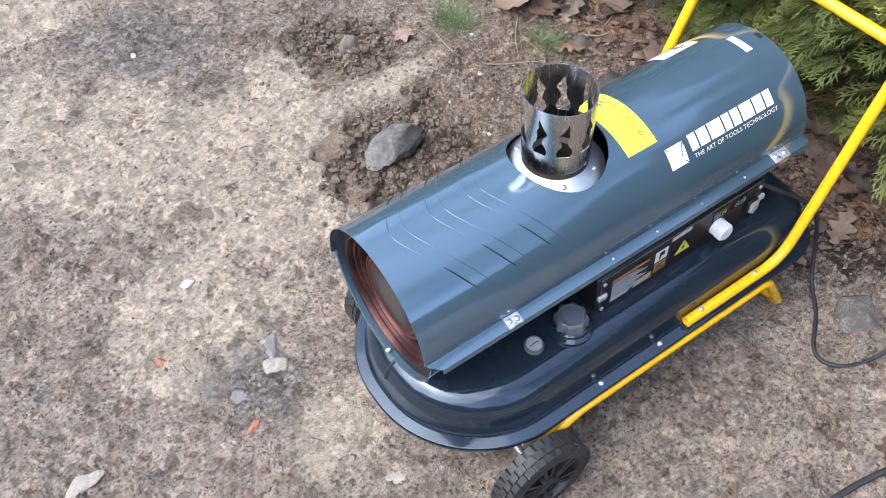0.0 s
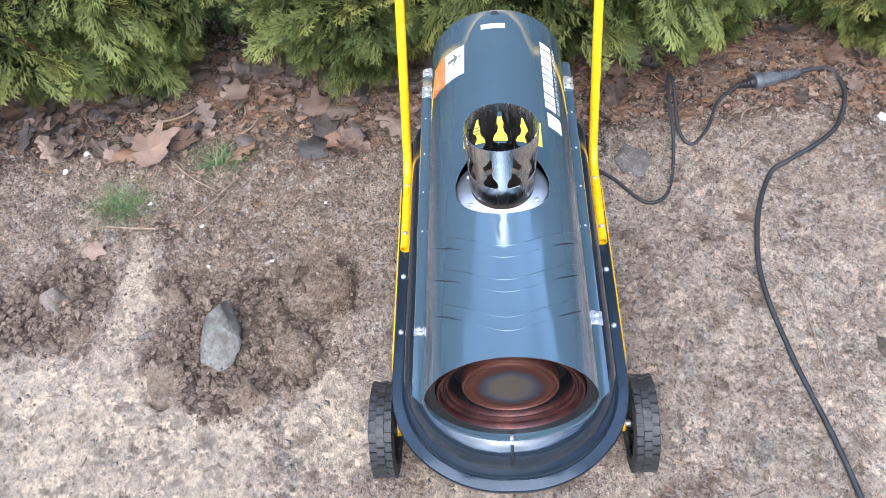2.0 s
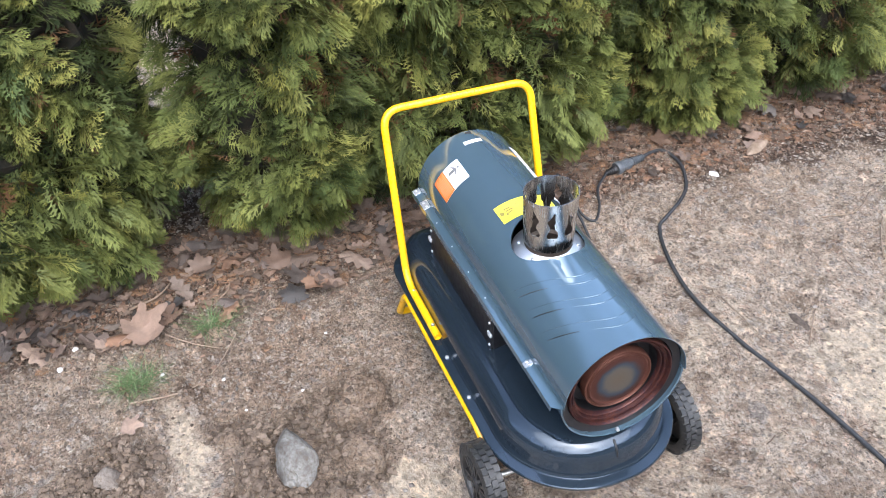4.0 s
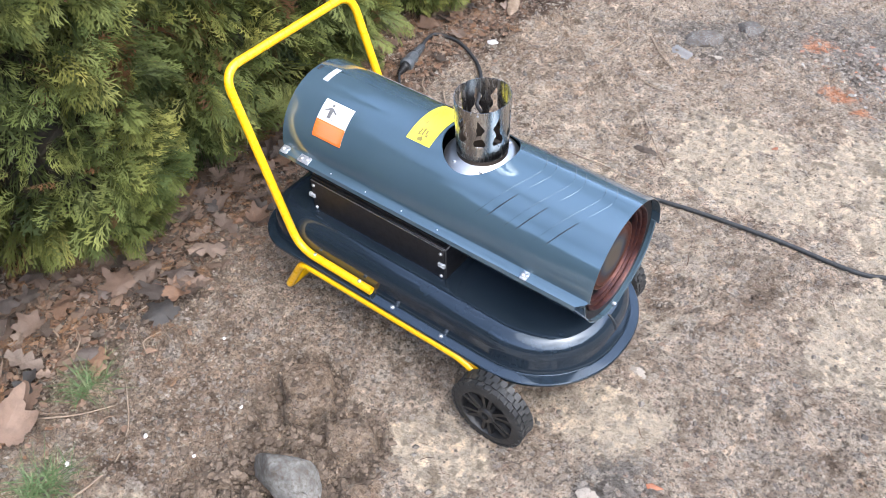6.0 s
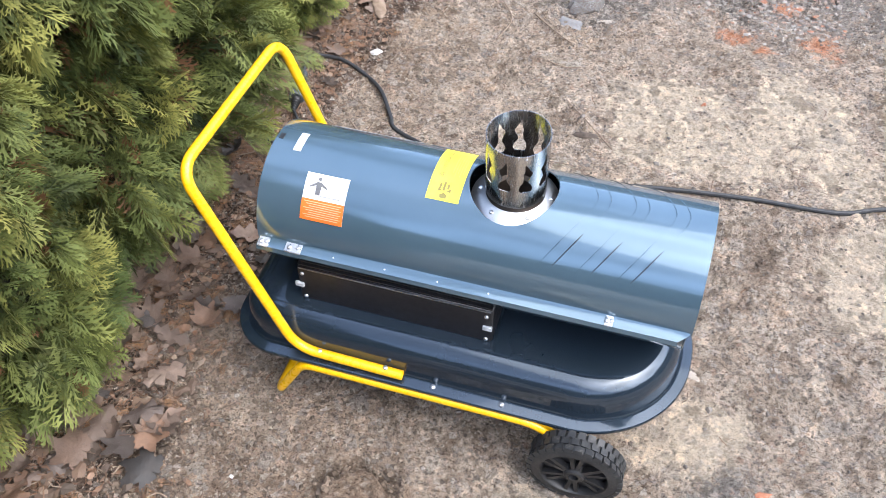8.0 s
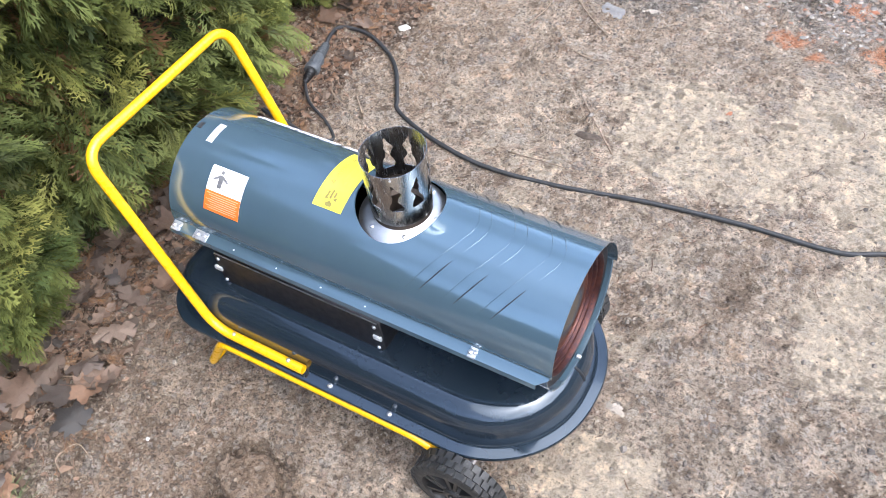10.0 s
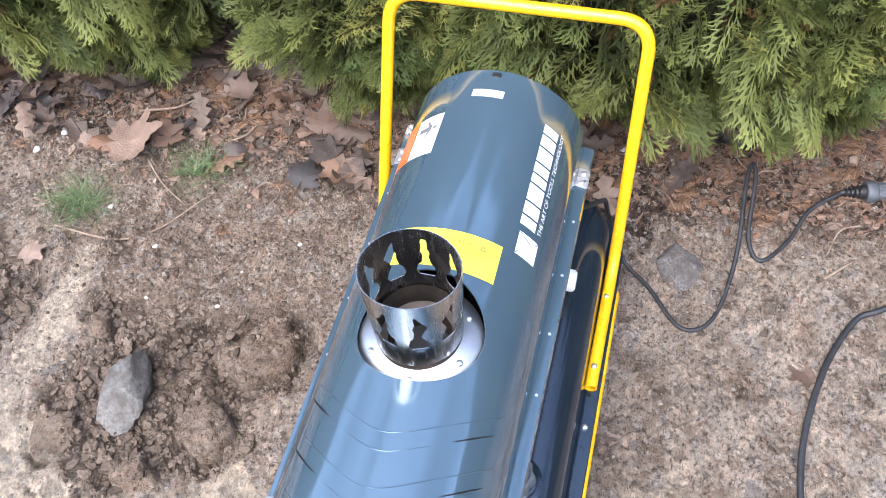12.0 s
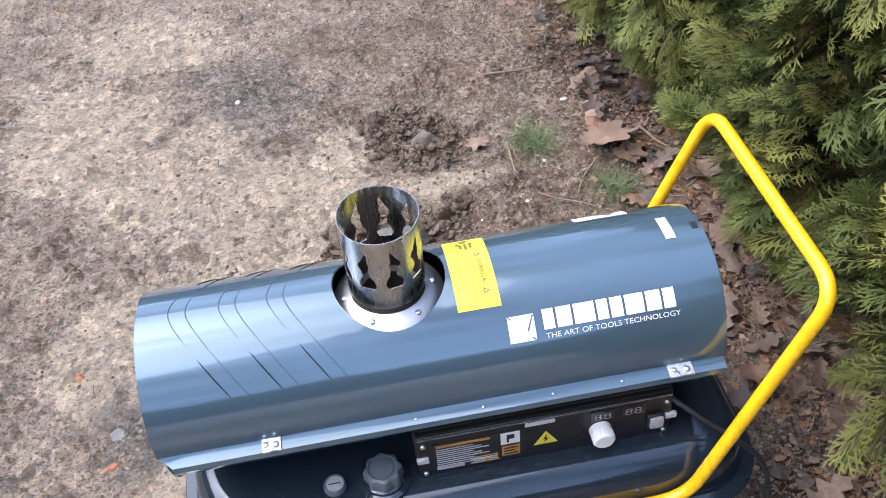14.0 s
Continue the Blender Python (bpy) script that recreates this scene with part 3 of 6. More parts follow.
def waves(x, y, freq, seed, octaves=1, gain=0.5):
    """Gradient noise over arrays, about -1 to 1."""
    out, amp = np.zeros_like(x), 1.0
    for o in range(octaves):
        u, w = x * freq + 17.3 * o, y * freq - 9.1 * o
        i, j = np.floor(u), np.floor(w)
        fu, fw = u - i, w - j
        su, sw = fu * fu * (3 - 2 * fu), fw * fw * (3 - 2 * fw)
        c = []
        for di, dj in ((0, 0), (1, 0), (0, 1), (1, 1)):
            a = scramble(i + di, j + dj, seed + 31 * o) * (2 * math.pi / 4294967296.0)
            c.append(np.cos(a) * (fu - di) + np.sin(a) * (fw - dj))
        out += amp * 1.45 * ((c[0] * (1 - su) + c[1] * su) * (1 - sw) + (c[2] * (1 - su) + c[3] * su) * sw)
        amp *= gain
        freq *= 2.03
    return out


def clods(x, y, freq, seed, share, steep=2.4):
    """Lumps of soil over arrays: their heights 0 to 1, and a random tone for each lump."""
    u, w = x * freq, y * freq
    i, j = np.floor(u), np.floor(w)
    high, tone = np.zeros_like(x), np.full_like(x, 0.5)
    for di in (-1, 0, 1):
        for dj in (-1, 0, 1):
            h = scramble(i + di, j + dj, seed)
            cx, cy = i + di + (h & 1023) / 1023.0, j + dj + ((h >> 10) & 1023) / 1023.0
            k = ((h >> 20) & 255) / 255.0
            size = 0.35 + 0.45 * (((h >> 5) & 255) / 255.0)
            a = ((h >> 15) & 255) / 40.0
            du, dw = u - cx, w - cy
            p, q = du * np.cos(a) + dw * np.sin(a), -du * np.sin(a) + dw * np.cos(a)
            d = np.maximum(np.abs(p) * 0.9 + 0.25 * np.abs(q), np.hypot(p * 0.85, q * 1.25)) / size
            top = np.clip(1.0 - d ** steep, 0, 1) * size * 1.25 * (k < share)
            tone = np.where(top > high, ((h >> 8) & 255) / 255.0, tone)
            high = np.maximum(high, top)
    return high, tone


def steps(lo, hi, fine_lo, fine_hi, fine, coarse):
    core = list(np.arange(lo, fine_lo, coarse)) + list(np.arange(fine_lo, fine_hi, fine)) + list(np.arange(fine_hi, hi, coarse))
    left, right, d = [], [], coarse
    a, b = core[0], core[-1]
    while b < 400:
        d *= 1.35
        a, b = a - d, b + d
        left.append(a)
        right.append(b)
    return np.array(left[::-1] + core + right)


def fade(t):
    t = np.clip(t, 0, 1)
    return t * t * (3 - 2 * t)


XS, YS = steps(-1.6, 1.5, -1.22, 0.92, 0.0046, 0.016), steps(-2.1, 2.4, -1.72, 1.78, 0.0046, 0.016)


def soil():
    """Heights of the ground on the lattice XS, YS and the kinds of soil there."""
    x, y = np.meshgrid(XS, YS)
    near = fade((1.95 - np.abs(x)) / 0.35) * fade((2.75 - np.abs(y)) / 0.35)
    bx, by = x + 0.030 * waves(x, y, 9, 1, 3), y + 0.030 * waves(x, y, 9, 2, 3)
    blot = 0.5 * waves(x, y, 5, 3, 4, 0.62)
    dug = fade((patch(bx, by, DUG) + 0.6 * blot - 0.16) / 0.62)
    sand = np.clip(patch(bx, by, SANDY) * 1.15 + 0.70 * blot + 0.35 * waves(x, y, 2.6, 4) + 0.34 * np.clip(patch(bx, by, PALE), 0, 1), 0, 1)
    calm = 1 - 0.55 * fade(sand * 1.4)
    h = 0.006 * waves(x, y, 2.2, 5) + 0.0045 * waves(x, y, 8, 6, 2)
    # crust that has flaked off in places
    crust = fade((waves(bx, by, 11, 7, 3, 0.6) + 0.10) / 0.10)
    h += 0.0045 * crust * (1 - dug)
    u, w = x + 0.006 * waves(x, y, 45, 8, 2), y + 0.006 * waves(x, y, 45, 9, 2)
    mid, tone_mid = clods(u, w, 26, 11, 0.30)
    small, tone_small = clods(u, w, 52, 12, 0.46)
    tiny, tone_tiny = clods(u, w, 92, 13, 0.62)
    loose = np.clip(0.55 + 0.9 * waves(x, y, 6, 14, 2), 0.10, 1.3) * calm * (1 - dug)
    h += loose * (0.0110 * mid + 0.0115 * small + 0.0085 * tiny) + 0.0012 * waves(x, y, 60, 15, 2) * (1 - 0.4 * calm)
    big, tone_big = clods(u, w, 12, 16, 0.55, 5.0)
    lump, tone_lump = clods(u, w, 22, 17, 0.66, 5.0)
    bit, tone_bit = clods(u, w, 44, 18, 0.72, 4.0)
    h += dug * (-0.020 + 0.012 * waves(x, y, 7, 19, 2) + 0.020 * big + 0.020 * lump * (1 - 0.5 * big) + 0.015 * bit + 0.007 * tiny)
    h += 0.010 * dug * (1 - dug) * 4 * np.clip(waves(x, y, 5, 20) + 0.3, 0, 1)
    h += 0.035 * fade((x - 0.6) / 0.7) + 0.012 * fade((y - 0.5) / 0.8)
    pad = np.zeros_like(x)
    for px, py, pr in PADS:
        d = np.hypot(bx - px, by - py) / pr
        k = fade((1.0 - d) / 0.12)
        h -= 0.015 * fade((1.35 - d) / 0.22) * dug
        h = h * (1 - k) + (0.014 + 0.018 * np.clip(1 - d * d, 0, 1) + 0.0015 * waves(x, y, 40, 24, 2)) * k
        pad = np.maximum(pad, k)
    for rx, ry in RESTS:
        k = fade(1 - (np.hypot(x - rx, y - ry) - 0.05) / (0.30 if rx < 0 else 0.12))
        h = h * (1 - k) + (-0.034 + 0.3 * h if rx < 0 else -0.001) * k
    tone = np.where(small > 0.2, tone_small, np.where(tiny > 0.2, tone_tiny, 0.5))
    tone = np.where(mid > 0.25, tone_mid, tone)
    rough = np.where(lump > 0.25, tone_lump, np.where(bit > 0.2, tone_bit, 0.5))
    rough = np.where(big > 0.3, tone_big, rough)
    tone = tone * (1 - dug) + rough * dug
    wet = np.clip(np.maximum(patch(bx, by, DARK_SOIL) * 0.72 + 0.75 * blot, dug * 0.92), 0, 1)
    wet = np.maximum(wet, 0.80 * pad)
    tone = tone * (1 - pad) + 0.95 * pad
    foot = fade((x - 0.50 + 0.15 * waves(x, y, 3, 21)) / 0.35)
    bare = fade((x - 0.60 - 0.05 * (y + 0.3) + 0.12 * waves(x, y, 3, 21)) / 0.22)
    litter = np.where(y < -0.3, bare, foot) * fade((1.75 + 0.2 * waves(x, y, 2, 22) - x) / 0.35)
    brown = fade((2.0 - x) / 0.4) * fade((x + 0.06 + 0.25 * waves(x, y, 2.5, 23)) / 0.40) * (0.60 * fade((y + 0.25) / 0.4) + 0.22 * fade((x - 0.35) / 0.3) * fade(-y / 0.3))
    brown = np.clip(brown + 0.55 * np.clip(patch(bx, by, EARTHY), 0, 1), 0, 1)
    brown *= 1 - 0.85 * np.clip(patch(bx, by, SANDY) + blot, 0, 1)
    grey = np.clip(patch(bx, by, GREYISH) * 0.9 + 0.7 * blot, 0, 1)
    brick = np.clip(patch(x, y, BRICKY) * 0.75 + 0.6 * blot, 0, 1) * (y < -1.2)
    fields = {"sand": sand * near + 0.3 * (1 - near), "damp": wet * near, "litter": litter * near, "brown": brown * near, "brick": brick * near, "grey": grey * near, "tone": tone * near + 0.5 * (1 - near)}
    return h * near, fields


HEIGHTS, FIELDS = soil()
XL, YL = XS.tolist(), YS.tolist()


def height(x, y):
    """Height of the soil at a place."""
    i = max(0, min(len(XL) - 2, int(np.searchsorted(XS, x, "right")) - 1))
    j = max(0, min(len(YL) - 2, int(np.searchsorted(YS, y, "right")) - 1))
    u, w = (x - XL[i]) / (XL[i + 1] - XL[i]), (y - YL[j]) / (YL[j + 1] - YL[j])
    a = HEIGHTS[j, i] * (1 - u) + HEIGHTS[j, i + 1] * u
    b = HEIGHTS[j + 1, i] * (1 - u) + HEIGHTS[j + 1, i + 1] * u
    return float(a * (1 - w) + b * w)


def ground():
    x, y = np.meshgrid(XS, YS)
    n, m = len(XS), len(YS)
    me = bpy.data.meshes.new("ground")
    me.vertices.add(n * m)
    me.vertices.foreach_set("co", np.stack([x, y, HEIGHTS], -1).astype(np.float32).ravel())
    i = (np.arange(m - 1)[:, None] * n + np.arange(n - 1)[None, :]).ravel()
    quads = np.stack([i, i + 1, i + 1 + n, i + n], -1).astype(np.int32)
    me.loops.add(quads.size)
    me.loops.foreach_set("vertex_index", quads.ravel())
    me.polygons.add(len(quads))
    me.polygons.foreach_set("loop_start", np.arange(0, quads.size, 4, dtype=np.int32))
    me.update(calc_edges=True)
    me.materials.append(SOIL)
    me.shade_smooth()
    for key, vals in FIELDS.items():
        me.attributes.new(key, "FLOAT", "POINT").data.foreach_set("value", vals.astype(np.float32).ravel())
    return tagged(new("ground", me), "pale sandy soil, dug over and damp in patches", "ground", kind="structure")


ground()


# ---- thuja hedge ----
def spray(rng):
    """A flat fern-like branchlet in its own plane, one unit long: points, ages and triangles."""
    pts, ages, tris = [], [], []

    def shoot(a, b, w, t0, t1, full):
        ux, uy = b[0] - a[0], b[1] - a[1]
        ln = math.hypot(ux, uy) or 1
        px, py, i = -uy / ln * w, ux / ln * w, len(pts)
        if full:
            mx, my = a[0] + ux * 0.5, a[1] + uy * 0.5
            pts.extend([a, (mx + px, my + py), b, (mx - px, my - py)])
            ages.extend([t0, (t0 + t1) / 2, t1, (t0 + t1) / 2])
            tris.extend([(i, i + 1, i + 3), (i + 1, i + 2, i + 3)])
        else:
            pts.extend([(a[0] + px, a[1] + py), b, (a[0] - px, a[1] - py)])
            ages.extend([t0, t1, t0])
            tris.append((i, i + 1, i + 2))

    n = 13
    bow = rng.uniform(-0.12, 0.12)
    for i in range(n):
        s = 0.05 + 0.90 * i / n
        sign = 1 if i % 2 else -1
        ln = (0.50 * math.sin(math.pi * min(1.0, 0.24 + 0.76 * s)) ** 0.8 + 0.05) * rng.uniform(0.75, 1.1)
        ang = sign * radians(34 + rng.uniform(-10, 10))
        a = (s, bow * s * s)
        b = (s + ln * math.cos(ang), a[1] + ln * math.sin(ang))
        shoot(a, b, 0.0190, s * 0.5, 0.55 + 0.45 * s, True)
        for q, k in enumerate((0.30, 0.52, 0.76)):
            c = (a[0] + (b[0] - a[0]) * k, a[1] + (b[1] - a[1]) * k)
            an = ang + (1 if q % 2 else -1) * radians(36 + rng.uniform(-8, 8))
            l2 = ln * (0.52 - 0.30 * k) * rng.uniform(0.8, 1.2)
            shoot(c, (c[0] + l2 * math.cos(an), c[1] + l2 * math.sin(an)), 0.0200, 0.40 + 0.3 * s, 0.75 + 0.25 * s, False)
    shoot((0.0, 0.0), (0.62, bow * 0.38), 0.014, 0.0, 0.5, True)
    shoot((0.56, bow * 0.31), (1.12, bow * 1.2), 0.014, 0.5, 1.0, True)
    return np.array(pts), np.array(ages), np.array(tris)


def crown(seed, tall, wide, front=2300, deep=600, behind=110):
    rng = random.Random(seed)
    fans = [spray(rng) for _ in range(8)]
    V, F, AGE_LIGHT, TONE, count = [], [], [], [], [0]
    lumps = [(rng.uniform(0, 2 * math.pi), rng.uniform(0.08, tall), rng.uniform(0.09, 0.18)) for _ in range(75)]

    def rad(az, z):
        t = z / tall
        r = wide * (0.92 + 0.20 * smooth01(t * 5)) * (1 - 0.75 * t ** 2.2)
        for la, lz, ls in lumps:
            da = math.atan2(math.sin(az - la), math.cos(az - la)) * wide
            q = math.hypot(da, (z - lz) * 0.6) / ls
            if q < 1:
                r += 0.075 * (1 - q * q)
        return r - 0.03

    def put(az, z, depth, size, depth_light, clump=None):
        r = rad(az, z) * depth
        out = Vector((math.cos(az), math.sin(az), 0))
        base = out * (r - size * 0.75) + Vector((0, 0, z))
        if clump:
            # sprays of one bough fan out alike and share a tone
            lean, face, tone = clump
            d = (out * lean[0] + Vector((-out.y, out.x, 0)) * lean[1] + Vector((0, 0, lean[2])) + Vector((rng.gauss(0, 1), rng.gauss(0, 1), rng.gauss(0, 0.8))) * 0.20).normalized()
            nrm = d.cross(Vector(face) + Vector((rng.gauss(0, 1), rng.gauss(0, 1), rng.gauss(0, 1))) * 0.35).normalized()
            tone = min(0.92, max(0.0, tone + rng.gauss(0, 0.09)))
        else:
            d = (out * rng.uniform(0.50, 1.0) + Vector((0, 0, rng.uniform(-0.20, 0.85))) + Vector((rng.gauss(0, 1), rng.gauss(0, 1), rng.gauss(0, 0.4))) * 0.30).normalized()
            nrm = d.cross(Vector((rng.gauss(0, 1), rng.gauss(0, 1), rng.gauss(0, 0.6)))).normalized()
            tone = min(0.92, max(0.0, rng.gauss(0.5, 0.24)))
        side = nrm.cross(d)
        if rng.random() < (0.008 if depth_light > 0.5 else 0.16):
            tone = 1.0
        droop = rng.uniform(0.05, 0.40)
        pts, ages, tris = fans[rng.randrange(len(fans))]
        p, q = pts[:, :1], pts[:, 1:]
        c = np.array(base) + (np.array(d) * p + np.array(side) * q) * size + np.array(nrm) * (0.12 * size * np.sin(5 * q + p))
        c[:, 2] -= (droop * size * (p * p + 0.6 * q * q))[:, 0]
        V.append(c)
        # deep sprays are kept dark: the crown's inner shade goes into their colour
        AGE_LIGHT.append(ages * depth_light)
        TONE.append(np.full(len(pts), tone))
        F.append(tris + count[0])
        count[0] += len(pts)

    boughs = front // 10
    for k in range(boughs):
        az = math.pi + rng.gauss(0, 0.95)
        z = rng.uniform(0.03, 1.0) if k < 0.84 * boughs else rng.uniform(0.9, tall * 0.98)
        deep_in, reach = rng.uniform(0.84, 1.10), rng.uniform(0.035, 0.065)
        clump = ((rng.uniform(0.5, 1.0), rng.gauss(0, 0.35), rng.uniform(-0.35, 0.70)), (rng.gauss(0, 1), rng.gauss(0, 1), rng.gauss(0, 0.5)), min(0.9, max(0.05, rng.gauss(0.5, 0.23))))
        for _ in range(10):
            u, w = rng.gauss(0, 0.55), rng.gauss(0, 0.55)
            dome = 1.0 - 0.13 * min(1.5, u * u + w * w)
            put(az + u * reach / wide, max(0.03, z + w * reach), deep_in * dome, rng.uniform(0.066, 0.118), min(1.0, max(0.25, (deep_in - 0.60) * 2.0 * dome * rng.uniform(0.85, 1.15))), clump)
    for k in range(deep):
        az = math.pi + rng.gauss(0, 1.1)
        z = rng.uniform(0.04, 1.0) if k < 0.8 * deep else rng.uniform(0.9, tall * 0.95)
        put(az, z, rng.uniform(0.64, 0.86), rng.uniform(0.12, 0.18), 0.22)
    for k in range(behind):
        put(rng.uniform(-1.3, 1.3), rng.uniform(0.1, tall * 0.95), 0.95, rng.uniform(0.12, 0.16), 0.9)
    V, F, AGE_LIGHT, TONE = np.concatenate(V), np.concatenate(F), np.concatenate(AGE_LIGHT), np.concatenate(TONE)
    me = bpy.data.meshes.new("crown")
    me.from_pydata(V.tolist(), [], F.tolist())
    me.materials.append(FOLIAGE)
    for key, vals in (("tip", AGE_LIGHT), ("tone", TONE)):
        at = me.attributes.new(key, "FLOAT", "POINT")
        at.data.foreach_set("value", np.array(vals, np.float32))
    # rough near-black column: shade among the inner twigs put into its colour
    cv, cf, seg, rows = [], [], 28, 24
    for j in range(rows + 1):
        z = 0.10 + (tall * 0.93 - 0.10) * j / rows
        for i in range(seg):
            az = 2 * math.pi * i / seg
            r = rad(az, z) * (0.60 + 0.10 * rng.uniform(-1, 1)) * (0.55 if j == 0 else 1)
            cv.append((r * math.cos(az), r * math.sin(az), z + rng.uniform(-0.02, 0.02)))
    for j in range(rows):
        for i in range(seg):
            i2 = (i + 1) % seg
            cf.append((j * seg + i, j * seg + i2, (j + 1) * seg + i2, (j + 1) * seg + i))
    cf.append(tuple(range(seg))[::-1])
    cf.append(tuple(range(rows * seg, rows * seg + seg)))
    return me, cv, cf


def thuja(seed, tall, wide, *counts):
    t = thing("thuja_tree", (0, 0, 0), "dense green thuja with yellow-green tips in a hedge", "hedge tree", "thuja hedge")
    me, cv, cf = crown(seed, tall, wide, *counts)
    ob = new("crown", me)
    ob.parent = t
    part("shade_core", (cv, cf), SHADE_CORE, t, "near-black core for the shade among dry brown inner twigs", smooth=False)
    rng = random.Random(seed + 50)
    part("trunk", tube(spline([(0.0, 0, -0.05), (0.01, 0.01, 0.4), (-0.01, 0, 1.0), (0, 0, tall * 0.9)]), 0.032, 10, True, lambda s: 1.25 - 0.95 * s), BARK, t)
    for k in range(9):
        az, z = math.pi + rng.gauss(0, 0.8), rng.uniform(0.04, 0.35)
        r = wide * rng.uniform(0.6, 0.85)
        part("limb", tube(spline([(0, 0, z), (0.45 * r * math.cos(az), 0.45 * r * math.sin(az), z + 0.03), (r * math.cos(az), r * math.sin(az), z + rng.uniform(0.05, 0.2))], 5), 0.008, 6, True, lambda s: 1.1 - 0.7 * s), BARK, t)
    return t


kinds = [thuja(11, 1.72, 0.36), thuja(23, 1.80, 0.38), thuja(37, 1.66, 0.34), thuja(41, 1.70, 0.36, 650, 150, 110)]
TREES = [(3.66, 1.24, 3, 1.0), (3.12, 1.18, 3, 1.03), (2.58, 1.20, 3, 1.02), (2.05, 1.20, 2, 1.0), (1.50, 1.18, 0, 1.05), (1.10, 1.24, 1, 0.97), (0.37, 1.22, 2, 1.02), (-0.15, 1.32, 0, 1.04), (-0.58, 1.31, 2, 1.02), (-1.16, 1.28, 1, 1.0), (-1.72, 1.32, 0, 0.97), (-2.28, 1.30, 2, 1.03), (-2.84, 1.33, 3, 0.98), (-3.40, 1.28, 3, 1.02)]
first = set()
for n, (ty, tx, k, s) in enumerate(TREES):
    m = Matrix.Translation((tx, ty, height(tx, ty))) @ Matrix.Rotation(radians((-1) ** n * (7 + 5 * (n % 3))), 4, "Z") @ Matrix.Scale(s, 4)
    if k in first:
        copy_thing(kinds[k], m)
    else:
        kinds[k].matrix_basis = m
        first.add(k)

# unseen tree-line ring, added to close the place all round and darken reflections
v, f, n = [], [], 180
for i in range(n):
    a = 2 * math.pi * i / n
    d = 13 + 1.5 * math.sin(3 * a)
    top = 5.0 + 1.3 * wob(math.cos(a) * 3, math.sin(a) * 3, 1.3, 20) + 0.7 * wob(math.cos(a) * 12, math.sin(a) * 12, 1.7, 21)
    for r, z in ((d, -0.2), (d + 0.2, top * 0.6), (d + 0.5, top), (d + 1.5, top * 0.5), (d + 1.8, -0.2)):
        v.append((r * math.cos(a), r * math.sin(a), z))
for i in range(n):
    for k in range(4):
        j = (i + 1) % n
        f.append((i * 5 + k, i * 5 + k + 1, j * 5 + k + 1, j * 5 + k))
tagged(mesh_object("backdrop", v, f, BACKDROP, True), "dark tree-line ring out of view, added for reflections", "trees", kind="structure")


# ---- the heater ----
R, AX, FRONT, BACK = 0.150, 0.447, -0.386, 0.500
heater = thing("diesel_heater", (0.05, 0, 0), "blue-grey diesel space heater with yellow trolley frame on sandy soil", "heater")


def on_barrel(x, deg, lift=0.0):
    a = radians(deg)
    return (x, (R + lift) * math.sin(a), AX + (R + lift) * math.cos(a))


def hex_bolt(at, axis, r, h, parent, material=ZINC):
    return part("bolt", lathe([(0, h), (r * 0.55, h), (r * 0.9, h * 0.65), (r, 0.0), (r, -0.002)], at, axis, 10), material, parent)


def upper_shell():
    hole, half, n = 0.0885, 0.118, 16
    pm = math.asin(half / R)
    bm = bmesh.new()

    def vert(x, phi):
        return bm.verts.new((x, R * math.sin(phi), AX + R * math.cos(phi)))

    xs = list(np.linspace(FRONT, -half, 16)) + list(np.linspace(-half, half, n + 1))[1:] + list(np.linspace(half, BACK, 22))[1:]
    ph = list(np.linspace(-math.pi / 2, -pm, 14)) + list(np.linspace(-pm, pm, n + 1))[1:] + list(np.linspace(pm, math.pi / 2, 14))[1:]
    grid = [[vert(x, p) for p in ph] for x in xs]
    i0, i1, j0, j1 = 15, 15 + n, 13, 13 + n
    for i in range(len(xs) - 1):
        for j in range(len(ph) - 1):
            if not (i0 <= i < i1 and j0 <= j < j1):
                bm.faces.new((grid[i][j], grid[i][j + 1], grid[i + 1][j + 1], grid[i + 1][j]))
    loop = [grid[i][j0] for i in range(i0, i1)] + [grid[i1][j] for j in range(j0, j1)] + [grid[i][j1] for i in range(i1, i0, -1)] + [grid[i0][j] for j in range(j1, j0, -1)]
    rings = [loop]
    for k in range(1, 6):
        ring = []
        for b in loop:
            d = math.hypot(b.co.x, b.co.y)
            r = d + (hole - d) * k / 5
            x, y = b.co.x / d * r, b.co.y / d * r
            ring.append(bm.verts.new((x, y, AX + math.sqrt(R * R - y * y))))
        rings.append(ring)
    lip = [bm.verts.new((b.co.x * 0.985, b.co.y * 0.985, b.co.z - 0.002)) for b in rings[-1]]
    rings.append(lip)
    for a, b in zip(rings, rings[1:]):
        for k in range(len(loop)):
            k2 = (k + 1) % len(loop)
            bm.faces.new((a[k], a[k2], b[k2], b[k]))
    bmesh.ops.recalc_face_normals(bm, faces=bm.faces)
    ob = part("upper_shell", bm, PAINT, heater, "blue-grey painted sheet steel barrel", sharp=50)
    solid(ob, 0.0016)
    return ob


shell = upper_shell()
for s in (1, -1):
    v, f = [], []
    prof = [(0.1485, AX + 0.004), (0.152, AX - 0.001), (0.168, AX - 0.006), (0.170, AX - 0.016)]
    for x in np.linspace(FRONT + 0.004, BACK - 0.002, 24):
        cut = 0.020 * smooth01((FRONT + 0.03 - x) / 0.03)
        for k, (y, z) in enumerate(prof):
            v.append((x + (cut if k > 1 else 0), s * y, z))
    n = len(prof)
    for i in range(23):
        for k in range(n - 1):
            f.append((i * n + k, i * n + k + 1, (i + 1) * n + k + 1, (i + 1) * n + k))
    solid(part("side_flange", (v, f), PAINT, heater, sharp=25), 0.0016)

